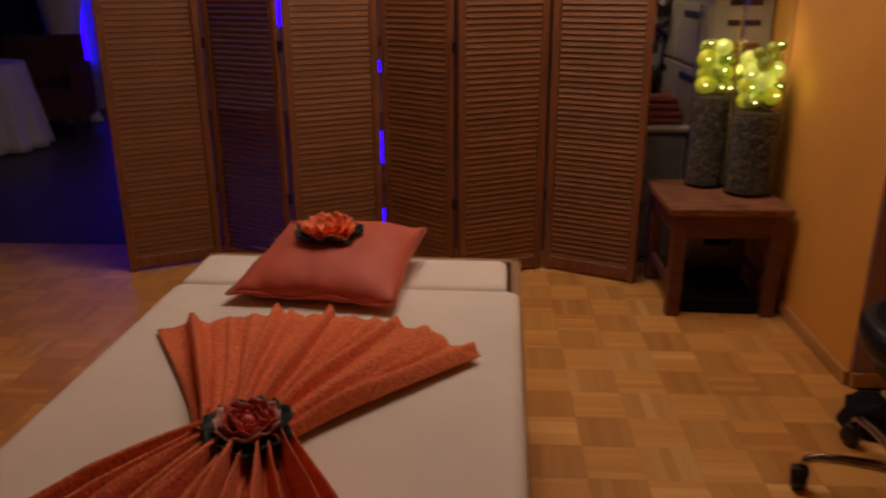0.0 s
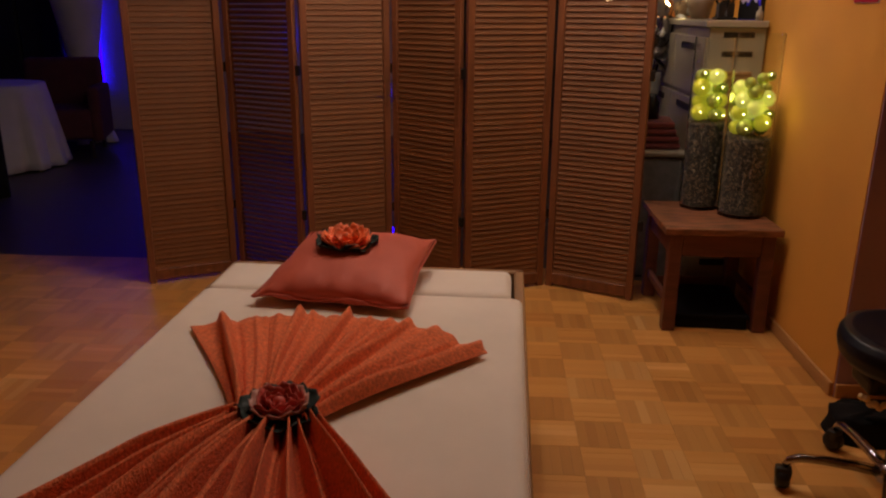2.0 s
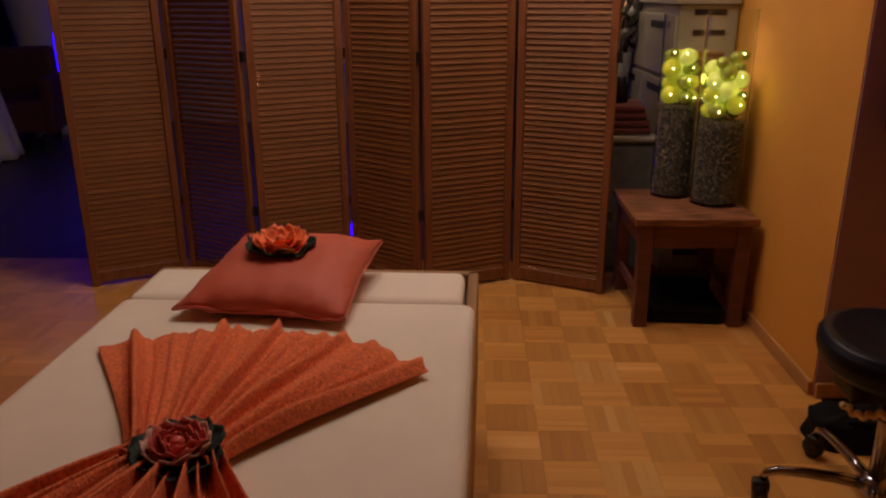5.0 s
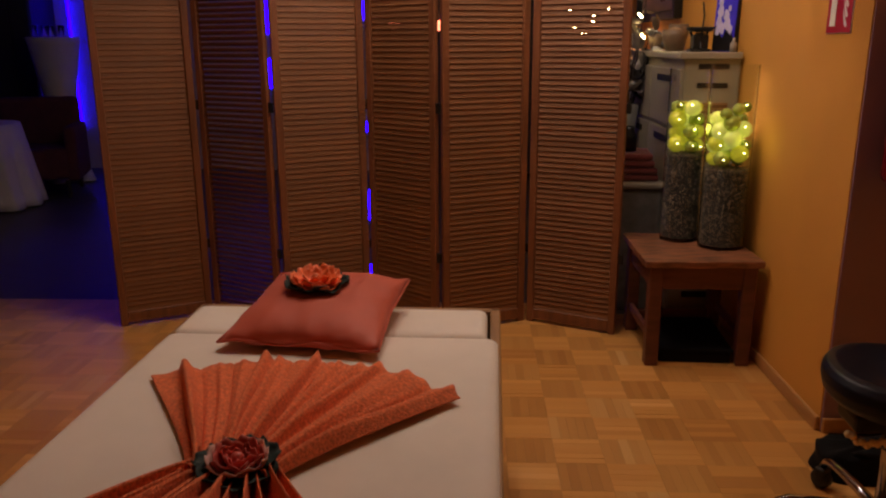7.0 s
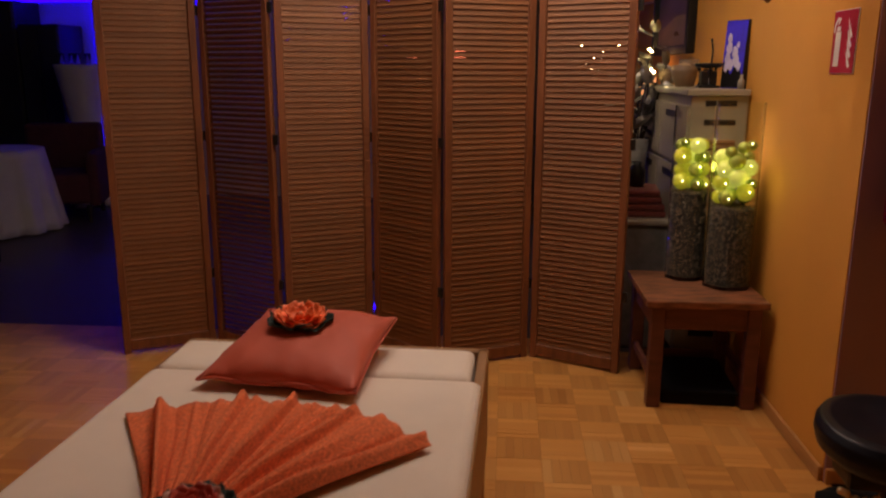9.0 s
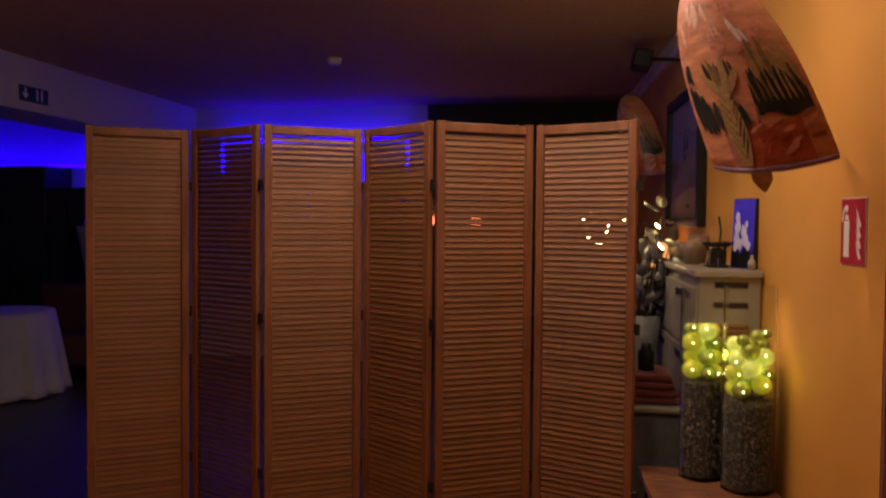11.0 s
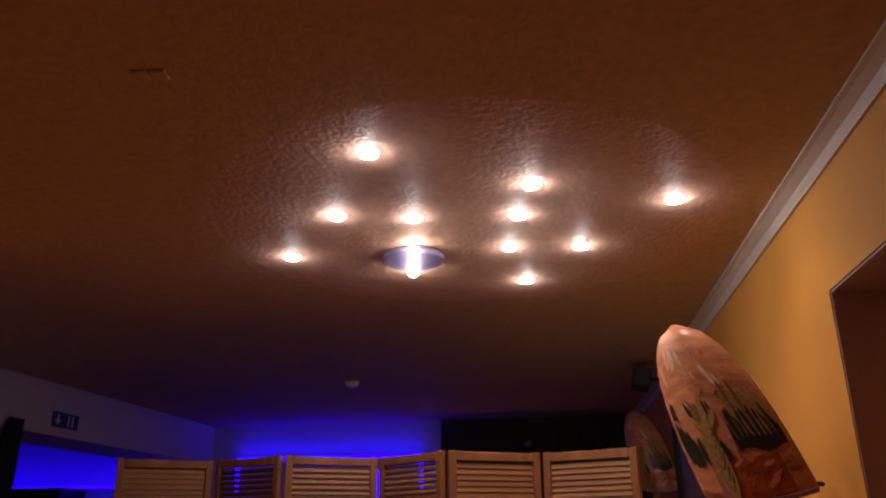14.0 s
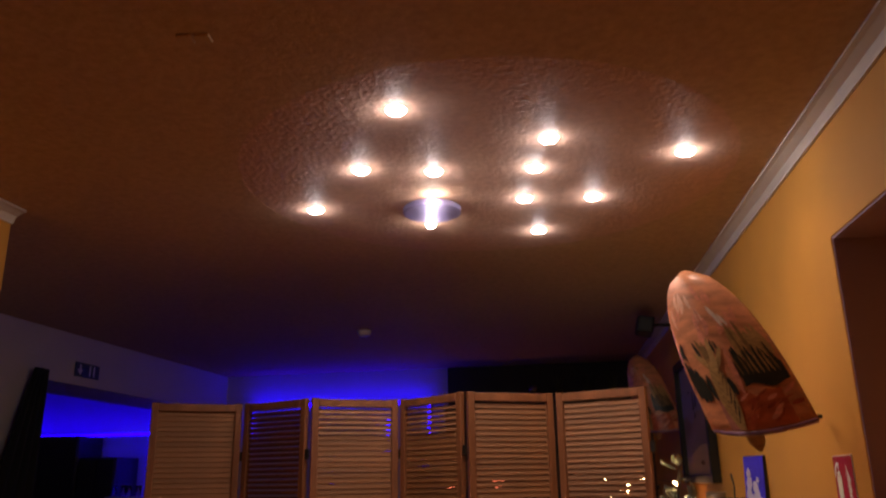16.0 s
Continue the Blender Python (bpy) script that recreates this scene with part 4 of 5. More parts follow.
copy_thing(orn, Matrix.Translation((1.14, 5.94, 1.775)) @ Matrix.Rotation(radians(-24), 4, "Z") @ Matrix.Rotation(radians(3), 4, "Y"))

# ---------------------------------------------------------------- chest of drawers and what stands on it
CX0, CX1, CY0, CY1, CH = 1.115, 1.37, 3.50, 4.62, 1.222
chest = thing("chest_of_drawers", "white slatted chest of drawers standing along the ochre wall", "chest", pose(CX0, CY0, 0, 0, 0, 3))
cw, cd = CX1 - CX0, CY1 - CY0
part("body", box(0.014, cw, 0.012, cd, 0.04, CH - 0.03, 0.003), M_WHITE, chest)
part("top", box(-0.008, cw, -0.008, cd, CH - 0.029, CH, 0.004), M_WHITE, chest)
part("plinth", box(0.03, cw - 0.01, 0.03, cd - 0.03, 0, 0.039), M_DARKWOOD, chest, "dark plinth")
for k in range(4):
    z = 0.07 + 0.275 * k
    for j in range(2):
        y0 = 0.02 + (cd - 0.03) / 2 * j
        d = part("drawer", box(0.0, 0.0135, y0, y0 + (cd - 0.05) / 2, z, z + 0.255, 0.003), M_WHITE, chest)
        part("handle_slot", box(-0.002, 0.001, y0 + 0.14, y0 + 0.40, z + 0.195, z + 0.225, 0.004), M_BLACK, d, "dark handle slot")
for k, (z, h) in enumerate(((1.150, 0.024), (1.070, 0.024), (0.22, 0.03), (0.32, 0.03), (0.12, 0.03))):
    part("side_slot", box(0.075, 0.205, 0.009, 0.0125, z, z + h, 0.002), M_BLACK, chest, "dark slot in the side")
pan = part("woven_panel", box(0.07, 0.21, 0.004, 0.0115, 0.78, 1.01, 0.002), M_BEDWOOD, chest, "woven cane panel")
for k in range(9):
    part("cane", box(0.072, 0.208, 0.0005, 0.0035, 0.788 + 0.025 * k, 0.800 + 0.025 * k, 0.001), M_SLAT, pan)

burner = thing("aroma_burner", "black cast aroma burner with a shallow bowl", "aroma burner", pose(1.235, 3.74, CH))
part("foot", box(-0.045, 0.045, -0.045, 0.045, 0, 0.012, 0.003), M_BLACK, burner)
for a in range(3):
    c, s = math.cos(a * 2.094 + 0.5), math.sin(a * 2.094 + 0.5)
    part("leg", tube([(0.04 * c, 0.04 * s, 0.012), (0.026 * c, 0.026 * s, 0.05), (0.045 * c, 0.045 * s, 0.088)], 0.006, 8), M_BLACK, burner)
part("bowl", lathe([(0, 0.085), (0.05, 0.088), (0.066, 0.108), (0.06, 0.108), (0.046, 0.093), (0, 0.092)], 24), M_BLACK, burner, "", True)
part("spoon", tube([(0.01, 0, 0.10), (0.014, 0, 0.16), (0.005, 0.0, 0.215)], 0.004, 8), M_BLACK, burner)
part("burner_body", box(-0.034, 0.034, -0.034, 0.034, 0.0125, 0.075, 0.006, 2), M_BLACK, burner)
part("candle_cup", lathe([(0, 0.0755), (0.022, 0.0755), (0.022, 0.083), (0, 0.083)], 16), M_BLACK, burner)

canvas = thing("orchid_canvas", "narrow canvas with white orchids on blue leaning on the wall", "picture", pose(1.318, 3.66, CH, 0, 0, -60) @ pose(0, 0, 0, -3))
M_BLUEPRINT = mat("blue_print", (0.05, 0.03, 0.75), 0.5, vary=0.25, scale=9)
M_PALE = mat("pale_blossom_print", (0.62, 0.58, 0.85), 0.5, vary=0.2, scale=20)
part("canvas", box(-0.064, 0.064, 0, 0.032, 0, 0.29, 0.002), M_BLACK, canvas, "black canvas edges")
part("print", box(-0.062, 0.062, -0.002, -0.0005, 0.002, 0.288), M_BLUEPRINT, canvas, "blue print")
for x, z, r in ((-0.050, 0.215, 0.018), (-0.046, 0.175, 0.024), (-0.054, 0.13, 0.022), (0.010, 0.155, 0.022), (0.024, 0.12, 0.026), (-0.020, 0.10, 0.022), (0.055, 0.095, 0.018), (-0.062, 0.09, 0.018), (0.034, 0.185, 0.012)):
    bm = bmesh.new()
    ring = [(1.3 * r * (0.9 + 0.12 * math.cos(3 * a * math.pi / 10 + x * 90)) * math.cos(a * math.pi / 10), 1.25 * r * (0.9 + 0.12 * math.sin(4 * a * math.pi / 10)) * math.sin(a * math.pi / 10)) for a in range(20)]
    bm.faces.new([bm.verts.new((0.64 * (x + p), -0.0035 - 0.02 * r, z + q)) for p, q in ring])
    part("blossom", bm, M_PALE, canvas)
bm = grid(16, 1, lambda u, v: (-0.061 + 0.122 * u, -0.0028, 0.004 + (0.085 + 0.03 * math.sin(11 * u)) * v))
part("print_shadow", bm, M_BLACK, canvas)

M_STRAW = mat("straw", (0.40, 0.28, 0.15), 0.8, vary=0.3, scale=30, bump=0.5, bump_scale=80)
M_POT = mat("beige_ceramic", (0.24, 0.165, 0.10), 0.4, vary=0.15, scale=10)
M_SILVER = mat("silver_leaf", (0.25, 0.24, 0.23), 0.35, metal=0.6, vary=0.3, scale=20, rand=0.2)
for x, y, r, h in ((1.17, 3.98, 0.06, 0.10), (1.22, 4.14, 0.05, 0.13), (1.13, 4.22, 0.045, 0.08)):
    pot = thing("ceramic_bowl", "beige ceramic bowl standing on the white chest", "bowl", pose(x, y, CH), "bowls on the chest")
    part("bowl", lathe([(0, 0), (r * 0.6, 0), (r, h * 0.7), (r * 0.95, h), (r * 0.86, h), (r * 0.88, h * 0.7), (0, h * 0.2)], 24), M_POT, pot, "", True)
    part("filling", sphere(r * 0.84, (0, 0, h * 0.62), 14, 8), M_STRAW, pot, "dried straw filling", True)
jar = thing("small_bottle", "small pale bottle beside the orchid canvas", "bottle", pose(1.335, 3.545, CH))
part("bottle", lathe([(0, 0), (0.014, 0), (0.015, 0.035), (0.006, 0.045), (0.006, 0.06), (0, 0.06)], 14), M_WHITE, jar, "", True)

ped = thing("pedestal", "narrow white pedestal carrying a small lamp", "pedestal", pose(1.15, 5.2, 0))
part("column", box(-0.10, 0.10, -0.10, 0.10, 0.03, 1.03, 0.006), M_WHITE, ped)
part("base", box(-0.13, 0.13, -0.13, 0.13, 0, 0.029, 0.004), M_WHITE, ped)
part("cap", box(-0.13, 0.13, -0.13, 0.13, 1.031, 1.06, 0.004), M_WHITE, ped)

# table lamp and decorated branches behind the screen
tl = thing("table_lamp", "small cream table lamp glowing warm on a pedestal", "table lamp", pose(1.15, 5.2, 1.06))
part("foot", lathe([(0, 0), (0.05, 0), (0.05, 0.012), (0.012, 0.03), (0.012, 0.10), (0, 0.10)], 20), M_POT, tl, "", True)
M_SHADE = glow("lamp_shade_glow", (1.0, 0.42, 0.16), 0.8)
solid(part("shade", lathe([(0.085, 0.085), (0.055, 0.23)], 24), M_SHADE, tl, "lit cream shade", True), 0.002)
point_lamp("table_lamp_light", (1.15, 5.2, 1.06 + 0.30), 0.38, (1.0, 0.50, 0.22), 0.04)

plant = thing("branch_arrangement", "silvery branches with fairy lights in a tall grey vase", "arrangement", pose(0.985, 4.28, 0))
part("vase", lathe([(0, 0), (0.09, 0), (0.11, 0.30), (0.07, 0.80), (0.085, 0.95), (0.075, 0.95), (0.06, 0.80), (0, 0.4)], 24), M_GREY, plant, "grey vase", True)
rnd = random.Random(3)
leafmesh = mesh_of("leaf", petal(0.085, 0.055, 0.3, 0.3), M_SILVER, True)
fairymesh = mesh_of("fairy_light", sphere(0.0053, (0, 0, 0), 8, 6), M_FAIRY, True)
for k in range(9):
    a = rnd.uniform(0, 6.28)
    top = Vector((0.20 * math.cos(a) * rnd.uniform(0.3, 1), 0.16 * math.sin(a), rnd.uniform(1.2, 1.52)))
    if top.x < -0.14:
        top.x = -0.14
    pts = [Vector((0, 0, 0.85)).lerp(top, u) + Vector((0.02 * math.sin(4 * u + k), 0, 0.02 * math.sin(3 * u))) for u in (0, 0.3, 0.6, 0.8, 1)]
    part("branch", tube(pts, [0.006, 0.005, 0.004, 0.003, 0.002], 6), M_DARKWOOD, plant)
    for j in range(7):
        u = rnd.uniform(0.35, 1)
        p = Vector((0, 0, 0.85)).lerp(top, u)
        shared("leaf", leafmesh, plant, Matrix.Translation(p) @ Euler((rnd.uniform(-1, 1), rnd.uniform(-1, 1), rnd.uniform(0, 6.28))).to_matrix().to_4x4())
LIGHTS = [(-0.283, -0.13, 1.469), (-0.305, -0.12, 1.424), (-0.281, -0.13, 1.336), (-0.254, -0.14, 1.315), (-0.224, -0.12, 1.307), (-0.229, -0.13, 1.356), (-0.205, -0.14, 1.375), (-0.188, -0.13, 1.392), (-0.123, -0.12, 1.434), (0.04, -0.12, 1.40), (0.06, -0.1, 1.30)]
for x, y, z in LIGHTS:
    for dx, dz in ((0, 0), (0.012, -0.011)):
        shared("fairy_light", fairymesh, plant, pose(x + dx, y, z + dz))
part("light_wire", tube(LIGHTS + [(0, 0, 1.05)], 0.0012, 5), M_DARKWOOD, plant)

# hamper with towels
hamper = thing("laundry_hamper", "grey fabric hamper with a pale rim behind the screen", "hamper", pose(0.985, 3.80, 0))
part("body", box(-0.135, 0.115, -0.15, 0.15, 0, 0.60, 0.02, 3), M_GREY, hamper, "", True)
part("rim", box(-0.147, 0.130, -0.165, 0.165, 0.601, 0.630, 0.014, 4), M_WHITE, hamper, "pale rim", True)
for k, (h, w) in enumerate(((0.032, 0.115), (0.03, 0.108), (0.032, 0.10), (0.03, 0.09))):
    z = 0.631 + 0.033 * k
    tw = thing("folded_towel", "folded wine-red towel lying on the grey hamper", "towel", pose(0.965 + 0.004 * (k % 2), 3.80, z, 0, 0, 3 - 2 * k), "towels on the hamper")
    part("folds", box(-w, w, -0.12, 0.12, 0, h, 0.013, 3), M_TOWEL, tw, "", True)
flask = thing("black_bottle", "black bottle standing on the folded towels", "bottle", pose(0.955, 3.80, 0.763))
part("bottle", lathe([(0, 0), (0.035, 0), (0.036, 0.075), (0.022, 0.095), (0.022, 0.115), (0, 0.115)], 20), M_BLACK, flask, "", True)

# flat black box added for the dark floor shadow under the side table
shade_ob = thing("storage_box", "flat black box standing in for the floor shadow under the side table", "box", pose(1.15, 3.215, 0))
part("body", box(-0.145, 0.145, -0.19, 0.19, 0, 0.045, 0.006, 2), M_BAG, shade_ob)
part("lid", box(-0.15, 0.15, -0.195, 0.195, 0.046, 0.06, 0.004, 2), M_BAG, shade_ob)

# framed picture, speaker
pic = thing("framed_picture", "large dark-framed landscape picture in purple tones", "picture", EAST @ pose(-0.001, 2.33, 1.785))
M_PRINT = mat("dusky_landscape_print", (0.20, 0.13, 0.17), 0.3, vary=0.5, scale=2.2, stretch=(1, 0.6, 2.2))
for y0, y1, z0, z1 in ((-0.50, -0.45, -0.395, 0.395), (0.45, 0.50, -0.395, 0.395), (-0.45, 0.45, 0.345, 0.395), (-0.45, 0.45, -0.395, -0.345)):
    part("frame_bar", box(-0.05, 0, y0, y1, z0, z1, 0.004), M_BLACK, pic, "black frame")
part("print", box(-0.018, -0.001, -0.449, 0.449, -0.344, 0.344), M_PRINT, pic, "dusky purple landscape print")
M_SKYBAND = mat("lilac_sky_print", (0.20, 0.17, 0.42), 0.3, vary=0.2, scale=4, stretch=(1, 0.6, 2.2))
M_SANDBAND = mat("pale_sand_print", (0.42, 0.27, 0.20), 0.3, vary=0.3, scale=4, stretch=(1, 0.6, 2.2))
part("print_sky", grid(12, 1, lambda u, v: (-0.0192, -0.448 + 0.896 * u, (0.02 + 0.035 * math.sin(7 * u) + 0.02 * math.sin(17 * u)) * (1 - v) + 0.343 * v)), M_SKYBAND, pic, "lilac printed sky")
part("print_sand", grid(12, 1, lambda u, v: (-0.0192, -0.448 + 0.896 * u, -0.343 * (1 - v) + (-0.20 + 0.03 * math.sin(5 * u)) * v)), M_SANDBAND, pic, "pale printed sand")
for y, z, h in ((-0.05, 0.06, 0.10), (0.03, 0.05, 0.13), (0.0, 0.0, 0.04)):
    part("print_shape", grid(6, 1, lambda u, v: (-0.0205, y + 0.03 * (2 * v - 1) * (1 - u * 0.8), z + h * u)), M_DARKWOOD, pic)
spk = thing("wall_speaker", "small black loudspeaker mounted under the ceiling", "loudspeaker", pose(1.05, 5.4, 2.44, 0, 12, 0))
part("cabinet", box(-0.06, 0.05, -0.12, 0.12, -0.055, 0.055, 0.012, 2), M_BLACK, spk)
part("grille", box(-0.068, -0.061, -0.10, 0.10, -0.045, 0.045, 0.003), M_BLACK, spk)
part("arm", tube([(0.045, 0, 0.02), (0.228, 0, 0.05)], 0.012, 8), M_BLACK, spk)

# ---------------------------------------------------------------- hall behind the screen
cab = thing("tall_cabinet", "dark wooden tall cabinet along the back wall", "cabinet", pose(-0.75, 7.35, 0))
part("body", box(0, 2.10, 0.02, 0.495, 0.06, 2.12, 0.004), M_DARKWOOD, cab)
for k in range(4):
    d = part("door", box(0.01 + 0.522 * k, 0.522 * (k + 1) - 0.004, 0.0, 0.019, 0.08, 1.25, 0.004), M_DARKWOOD, cab)
    part("handle", tube([(0.06 + 0.522 * k, -0.02, 0.8), (0.06 + 0.522 * k, -0.02, 0.95)], 0.006, 8), M_CHROME, d)
    part("door", box(0.01 + 0.522 * k, 0.522 * (k + 1) - 0.004, 0.0, 0.019, 1.60, 2.10, 0.004), M_DARKWOOD, cab)
part("shelf", box(0, 2.10, -0.12, 0.019, 1.34, 1.37, 0.003), M_DARKWOOD, cab)
for x in (-0.68, -0.25):
    c = thing("candle_glass", "small pink candle glass glowing on the dark shelf", "candle", pose(x, 7.29, 1.371), "candles on the shelf")
    part("glass_cup", lathe([(0, 0), (0.030, 0), (0.048, 0.025), (0.052, 0.055), (0.044, 0.09), (0.038, 0.09), (0.045, 0.055), (0.04, 0.02), (0, 0.015)], 20), M_CANDLE, c, "glowing pink glass", True)
    part("wax", lathe([(0, 0.016), (0.035, 0.016), (0.037, 0.05), (0, 0.05)], 16), M_WHITE, c, "white wax")
    point_lamp("candle_light", (x, 7.21, 1.47), 0.34, (1.0, 0.42, 0.17), 0.03)
rnd = random.Random(8)
blade = mesh_of("blade", grid(8, 1, lambda u, v: (0.10 * u * u, 0.008 * (1 - u) * (2 * v - 1), 0.24 * u)), mat("dry_grass", (0.06, 0.06, 0.035), 0.7, rand=0.3), False)
for x in (0.35, 0.62, 0.86):
    g = thing("potted_grass", "dark tuft of grass in a pot on the tall cabinet", "plant", pose(x, 7.55, 2.12), "plants on the cabinet")
    part("pot", lathe([(0, 0), (0.06, 0), (0.075, 0.10), (0.065, 0.10), (0, 0.08)], 16), M_BLACK, g, "", True)
    for k in range(22):
        shared("blade", blade, g, pose(rnd.uniform(-0.03, 0.03), rnd.uniform(-0.03, 0.03), 0.07, 0, rnd.uniform(-12, 12), rnd.uniform(0, 360)))
orb = thing("silver_ornament", "small shiny silver ornament on the tall cabinet", "ornament", pose(0.10, 7.5, 2.12))
part("stem", lathe([(0, 0), (0.04, 0), (0.012, 0.02), (0.012, 0.10), (0, 0.10)], 14), M_CHROME, orb, "", True)
part("orb", sphere(0.05, (0, 0, 0.145)), M_CHROME, orb, "", True)

# blue light frame on the back wall
led = thing("led_light_frame", "blue glowing LED strip framing a pale wall panel", "LED strip", pose(-1.965, BACK_Y - 0.001, 0))
part("panel", box(-0.99, 0.99, -0.03, 0, 0.35, 2.245, 0.004), M_MAUVE, led, "pale wall panel")
part("strip", box(-0.985, 0.985, -0.055, -0.031, 2.205, 2.240, 0.004), M_LEDBLUE, led, "glowing blue strip")
for x in (-0.985, 0.962):
    part("strip", box(x, x + 0.023, -0.055, -0.031, 1.90, 2.21, 0.004), M_LEDBLUE, led, "glowing blue strip")
for x0, x1, z0, z1 in ((0.90, 0.93, 1.49, 1.66), (0.90, 0.93, 0.40, 0.50), (-0.07, -0.04, 1.36, 1.70), (-0.07, -0.04, 0.83, 1.12)):
    part("strip", box(x0, x1, -0.055, -0.031, z0, z1, 0.004), M_LEDBLUE, led, "glowing blue strip")
part("strip", box(0.52, 0.555, -0.055, -0.031, 1.70, 2.08, 0.004), M_LEDBLUE, led, "glowing blue strip")
strip = bpy.data.lights.new("led_light", "AREA")
strip.shape, strip.size, strip.size_y, strip.energy, strip.color = "RECTANGLE", 1.95, 0.03, 5.0, BLUE
ob = new("led_light", strip)
ob.matrix_basis = look((-1.965, BACK_Y - 0.075, 2.25), (-1.965, BACK_Y - 0.10, 2.6))

# glowing strips added where the hall floor mirrors the blue LEDs
for x, y, length, turn in ((-0.745, 6.15, 1.2, 9.8), (-0.40, 4.23, 0.26, 8.0)):
    fl = thing("light_strip", "short blue glowing strip standing in for an LED reflection in the hall floor", "LED strip", pose(x, y, -0.001, 0, 0, turn), "blue strips on the hall floor")
    part("strip", box(-0.012, 0.012, -length / 2, length / 2, 0, 0.012, 0.003), M_LEDBLUE, fl)
# smoke detector, ceiling plate, exit sign
sd = thing("smoke_detector", "round white smoke detector on the ceiling", "smoke detector", pose(-1.06, 5.63, CEIL))
part("housing", lathe([(0, -0.045), (0.035, -0.045), (0.05, -0.03), (0.055, -0.001), (0, -0.001)], 24), M_SIGNWHITE, sd, "", True)
pl = thing("ceiling_plate", "small painted double cover plate on the ceiling", "cover plate", pose(-0.34, 1.53, CEIL, 0, 0, 8))
for x in (-0.045, 0.004):
    part("cover", box(x, x + 0.042, -0.021, 0.021, -0.008, -0.0005, 0.003), M_CEIL, pl)
ex = thing("exit_sign", "dark exit sign with a white arrow on the beam", "sign", pose(HALL_X + 0.001, 5.38, 2.30))
M_EXIT = mat("exit_green", (0.012, 0.035, 0.03), 0.4, vary=0.1, scale=10)
part("plate", box(0, 0.012, -0.15, 0.15, -0.055, 0.055, 0.002), M_EXIT, ex)
bm = bmesh.new()
bm.faces.new([bm.verts.new((0.0135, y, z)) for y, z in ((-0.105, 0.04), (-0.085, 0.04), (-0.085, 0.0), (-0.06, 0.0), (-0.095, -0.042), (-0.13, 0.0), (-0.105, 0.0))])
part("arrow", bm, M_SIGNWHITE, ex, "white arrow")
for y in (0.02, 0.07):
    part("bar", box(0.0125, 0.014, y, y + 0.016, -0.04, 0.04), M_SIGNWHITE, ex)

# draped tables, armchair and cupboards of the annex


def cloth_side(r, h, folds, flare):
    def point(u, v):
        a = 2 * math.pi * u
        k = (1 - v)
        rr = r + flare * k + 0.035 * k * math.sin(folds * a) + 0.018 * k * math.sin((folds * 2 + 1) * a + 1)
        return (rr * math.cos(a), rr * math.sin(a), 0.012 + (h - 0.012) * v)
    bm = grid(96, 10, point)
    return bm


def draped(name, label, m, r, h, folds, flare):
    ob = thing(name, label, "table", m)
    bm = cloth_side(r, h, folds, flare)
    add_lathe(bm, [(r, h), (r * 0.9, h + 0.004), (0, h + 0.004)], 96)
    bmesh.ops.remove_doubles(bm, verts=bm.verts, dist=0.002)
    solid(part("tablecloth", bm, M_LINEN, ob, "white linen cloth", True), 0.003)
    part("foot", lathe([(0, 0), (0.2, 0), (0.2, 0.02), (0.03, 0.04), (0.03, h - 0.03), (0, h - 0.03)], 20), M_DARKWOOD, ob)
    return ob


draped("draped_table", "round table with a white cloth falling in folds", pose(-3.92, 5.85, 0), 0.40, 0.66, 13, 0.10)


def stretch_cover(u, v):
    a, z = 2 * math.pi * u, 0.012 + 1.318 * v
    r = 0.105 + 0.125 * max(0.0, (z - 0.5) / 0.83) ** 1.3 + 0.10 * max(0.0, (0.5 - z) / 0.5) ** 1.5 * (1 + 0.5 * math.cos(4 * a))
    return (r * math.cos(a), r * math.sin(a), z)


bar = thing("bar_table", "high bar table wrapped in a pale stretch cover", "table", pose(-3.80, 7.05, 0))
bm = grid(48, 24, stretch_cover)
add_lathe(bm, [(0.23, 1.33), (0.22, 1.334), (0, 1.334)], 48)
bmesh.ops.remove_doubles(bm, verts=bm.verts, dist=0.001)
solid(part("cover", bm, M_LINEN, bar, "pale stretch cover", True), 0.003)
part("post", lathe([(0, 0), (0.08, 0), (0.08, 0.02), (0.03, 0.03), (0.03, 1.3), (0, 1.3)], 20), M_DARKWOOD, bar)
for k in range(4):
    gl = thing("drinking_glass", "small empty glass standing on the bar table", "glass", pose(-3.93 + 0.08 * k, 6.98 + 0.03 * (k % 2), 1.335), "glasses on the bar table")
    part("glass", lathe([(0, 0), (0.022, 0), (0.028, 0.10), (0.026, 0.10), (0.02, 0.006), (0, 0.006)], 16), M_GLASS, gl, "", True)
arm = thing("armchair", "dark maroon upholstered armchair beside the draped table", "armchair", pose(-3.70, 6.42, 0, 0, 0, 20))
part("seat", box(-0.30, 0.30, -0.30, 0.28, 0.16, 0.42, 0.04, 3), M_MAROON, arm, "", True)
part("backrest", box(-0.32, 0.32, 0.22, 0.38, 0.16, 0.82, 0.05, 3), M_MAROON, arm, "", True)
for x in (-0.37, 0.27):
    part("armrest", box(x, x + 0.10, -0.30, 0.30, 0.14, 0.60, 0.04, 3), M_MAROON, arm, "", True)
for x in (-0.30, 0.27):
    for y in (-0.27, 0.30):
        part("leg", lathe([(0, 0), (0.016, 0), (0.024, 0.15), (0, 0.15)], 10, Matrix.Translation((x, y, 0))), M_DARKWOOD, arm)
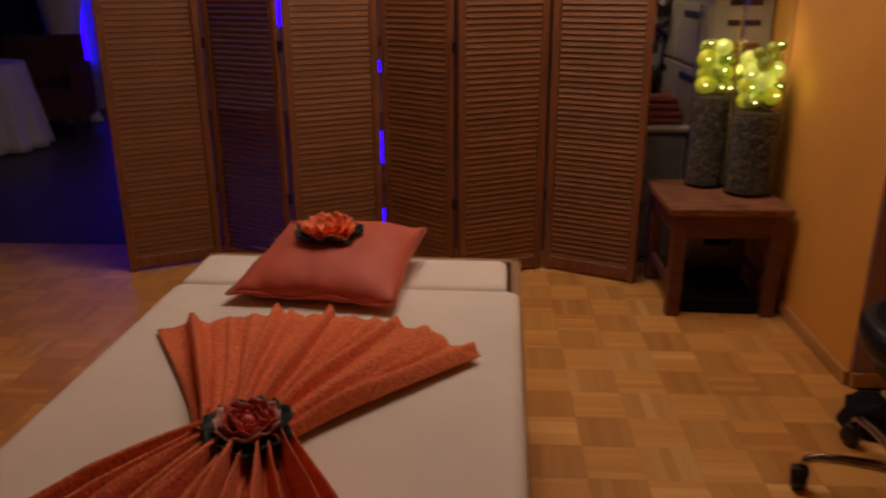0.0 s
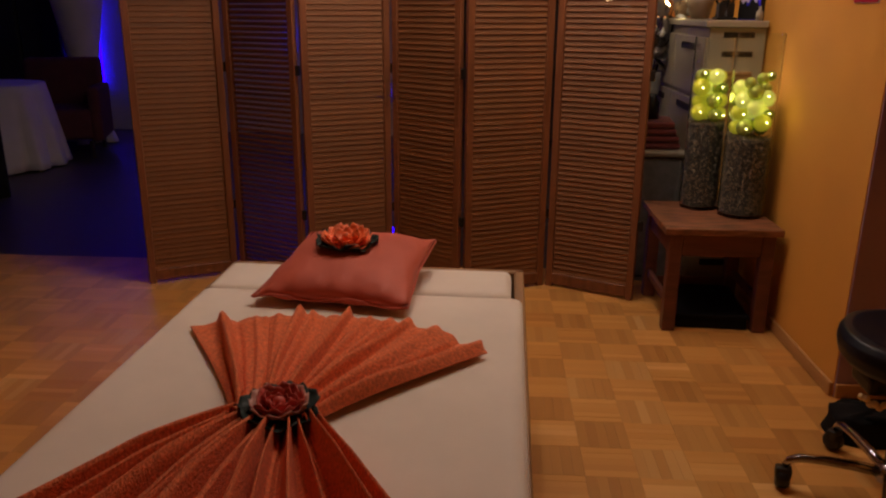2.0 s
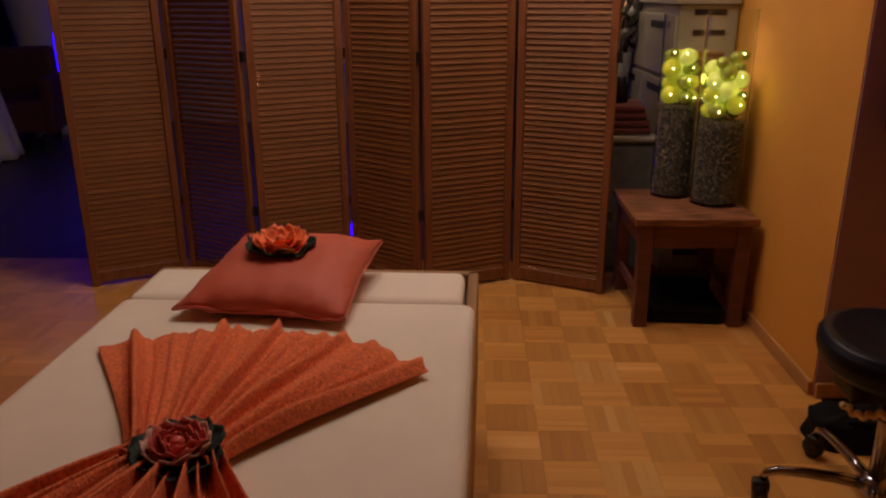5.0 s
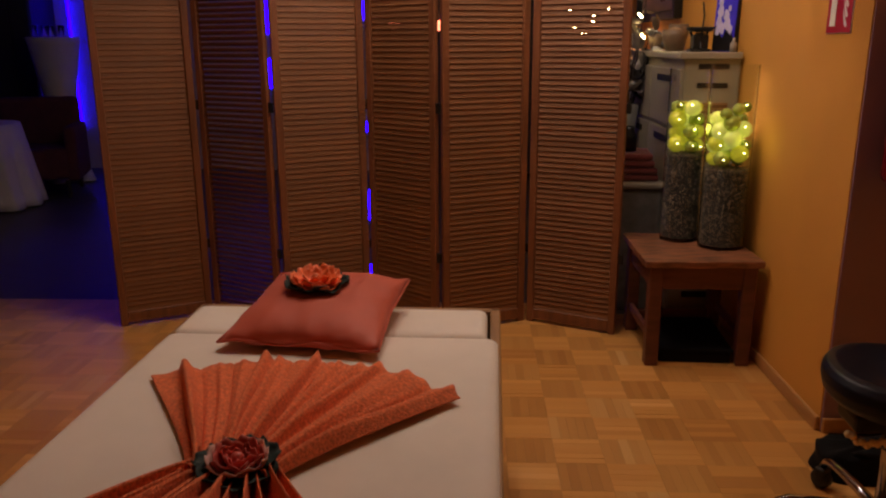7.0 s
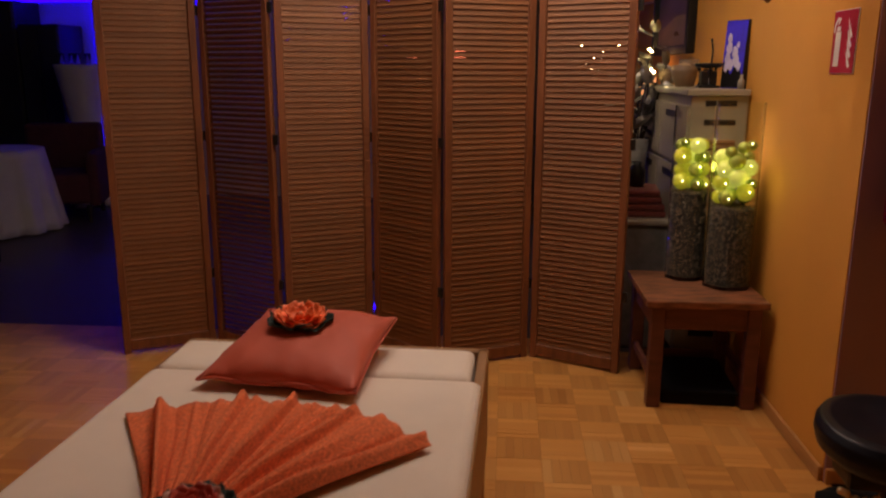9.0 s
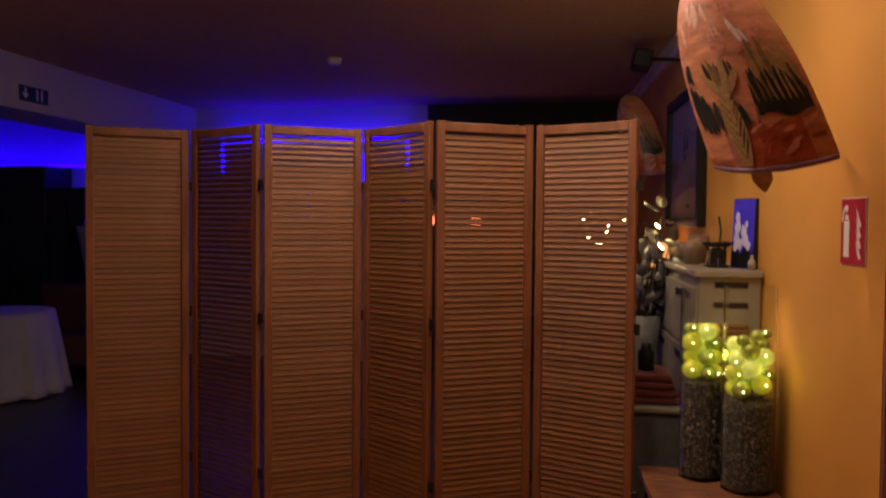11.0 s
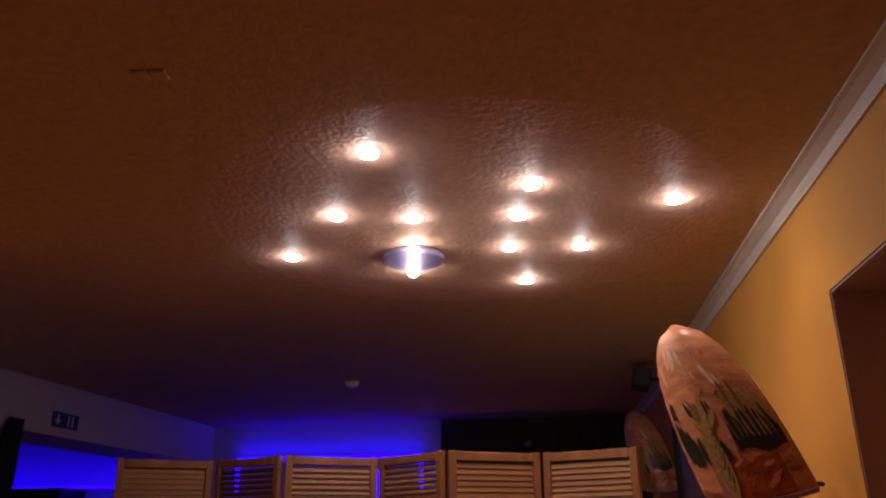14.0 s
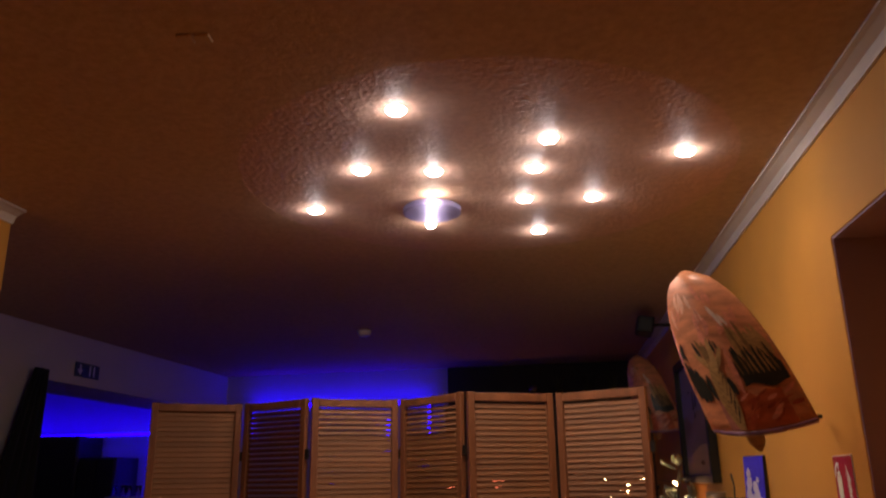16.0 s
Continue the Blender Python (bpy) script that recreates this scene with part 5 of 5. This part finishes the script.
for x, w, h in ((-6.45, 0.9, 1.92), (-5.52, 0.85, 1.95), (-4.64, 0.42, 1.72)):
    c = thing("dark_cupboard", "dark wooden cupboard with mottled doors along the wall", "cupboard", pose(x, 7.40, 0), "cupboards of the annex")
    part("body", box(0, w, 0.02, 0.44, 0, h, 0.005), M_DARKWOOD, c)
    for j in range(2):
        part("door", box(0.008 + w / 2 * j, w / 2 * (j + 1) - 0.008, 0, 0.019, 0.06, h - 0.02, 0.004), M_DARKWALL, c, "mottled dark door")
led2 = thing("blue_led_strip", "blue glowing LED strip over the dark cupboards", "LED strip", pose(-5.1, BACK_Y - 0.16, 1.965))
part("strip", box(-1.5, 1.5, -0.03, 0, -0.012, 0.012, 0.004), M_LEDBLUE, led2)
led3 = thing("blue_led_strip", "upright blue glowing LED strip beside the bar table", "LED strip", pose(-4.05, BACK_Y - 0.03, 0))
part("strip", box(-0.010, 0.010, -0.03, 0, 0.45, 2.0, 0.004), M_LEDBLUE, led3)
strip2 = bpy.data.lights.new("annex_led_light", "AREA")
strip2.shape, strip2.size, strip2.size_y, strip2.energy, strip2.color = "RECTANGLE", 3.0, 0.03, 8.0, BLUE
ob = new("annex_led_light", strip2)
ob.matrix_basis = look((-5.1, BACK_Y - 0.26, 2.0), (-5.1, BACK_Y, 2.2))


def curtain_point(u, v):
    z = 2.24 * v
    wide = 0.14 + 0.62 * (1 - v) ** 0.9
    return (0.03 * math.sin(26 * u) * (0.4 + 0.6 * (1 - v)), -wide * u, z)


cur = thing("black_curtain", "black cloth drape hanging beside the wide opening", "curtain", pose(HALL_X + 0.06, 4.86, 0))
solid(part("drape", grid(60, 16, curtain_point), mat("black_cloth", (0.008, 0.008, 0.009), 0.9, vary=0.2, scale=10), cur, "", True), 0.004)
part("hook", tube([(-0.055, -0.05, 2.23), (0.0, -0.05, 2.24), (0.01, -0.05, 2.22)], 0.006, 8), M_CHROME, cur)

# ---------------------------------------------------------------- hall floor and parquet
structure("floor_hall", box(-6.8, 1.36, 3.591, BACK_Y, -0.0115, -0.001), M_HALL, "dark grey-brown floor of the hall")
# the parquet lies along the east wall; its own frame starts at a tile's corner
TILE, PARQUET = 0.1538, pose(0.680, 2.663, 0, 0, 0, 2.5)
STRIPS = 5


def tile_boxes(verts, faces, x, y, turned, rnd):
    g = 0.0003
    s = TILE / STRIPS
    for k in range(STRIPS):
        a0, a1, b0, b1 = -TILE / 2 + g, TILE / 2 - g, -TILE / 2 + k * s + g / 2, -TILE / 2 + (k + 1) * s - g / 2
        i, lean = len(verts), rnd.uniform(-0.0004, 0.0004)
        for z in (-0.012, 0.0):
            for p, q in ((a0, b0), (a1, b0), (a1, b1), (a0, b1)):
                h = z - 0.0006 + (lean * (1 if q == b0 else -1) if z == 0.0 else 0)
                verts.append((x - q, y + p, h) if turned else (x + p, y + q, h))
        faces += [(i + 4, i + 5, i + 6, i + 7), (i, i + 1, i + 5, i + 4), (i + 1, i + 2, i + 6, i + 5), (i + 2, i + 3, i + 7, i + 6), (i + 3, i, i + 4, i + 7)]


rnd = random.Random(12)
variants = {}
for turned in (False, True):
    for k in range(6):
        v, f = [], []
        tile_boxes(v, f, 0, 0, False, rnd)
        me = bpy.data.meshes.new("parquet_tile")
        me.from_pydata(v, [], f)
        me.materials.append(M_PARQ_LESS_SHEEN if turned else M_PARQ)
        variants[turned, k] = me
floor_ob = bpy.data.objects["floor"]
far = {False: ([], []), True: ([], [])}
for i in range(-38, 8):
    for j in range(-32, 8):
        x, y = TILE * (i + 0.5), TILE * (j + 0.5)
        place = PARQUET @ Vector((x, y, 0))
        wall = 1.42 - 0.0524 * (place.y - 2.75)
        if place.x > (wall + 0.26 if place.y < 2.45 else wall + 0.06) or place.y > 3.66 or place.y < -1.85 or place.x < -4.9 or (place.y < 2.5 and place.x < LEFT_X):
            continue
        turned = (i + j) % 2 != 0
        near = (0.30 < place.x and 1.35 < place.y < 3.6) or (-1.45 < place.x < -0.5 and 1.8 < place.y < 3.4)
        if near:
            shared("parquet_tile", variants[turned, rnd.randrange(6)], floor_ob, PARQUET @ pose(x, y, 0, 0, 0, 90 * turned + 180 * rnd.randint(0, 1)))
        else:
            tile_boxes(*far[turned], x, y, turned, rnd)
for turned, material in ((False, M_PARQ), (True, M_PARQ_LESS_SHEEN)):
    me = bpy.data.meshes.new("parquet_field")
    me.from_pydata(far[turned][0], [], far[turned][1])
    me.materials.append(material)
    field = new("parquet_field", me)
    field.parent = floor_ob
    field.matrix_basis = PARQUET
    tagged(field, "oak mosaic parquet", "", "", "stuff")
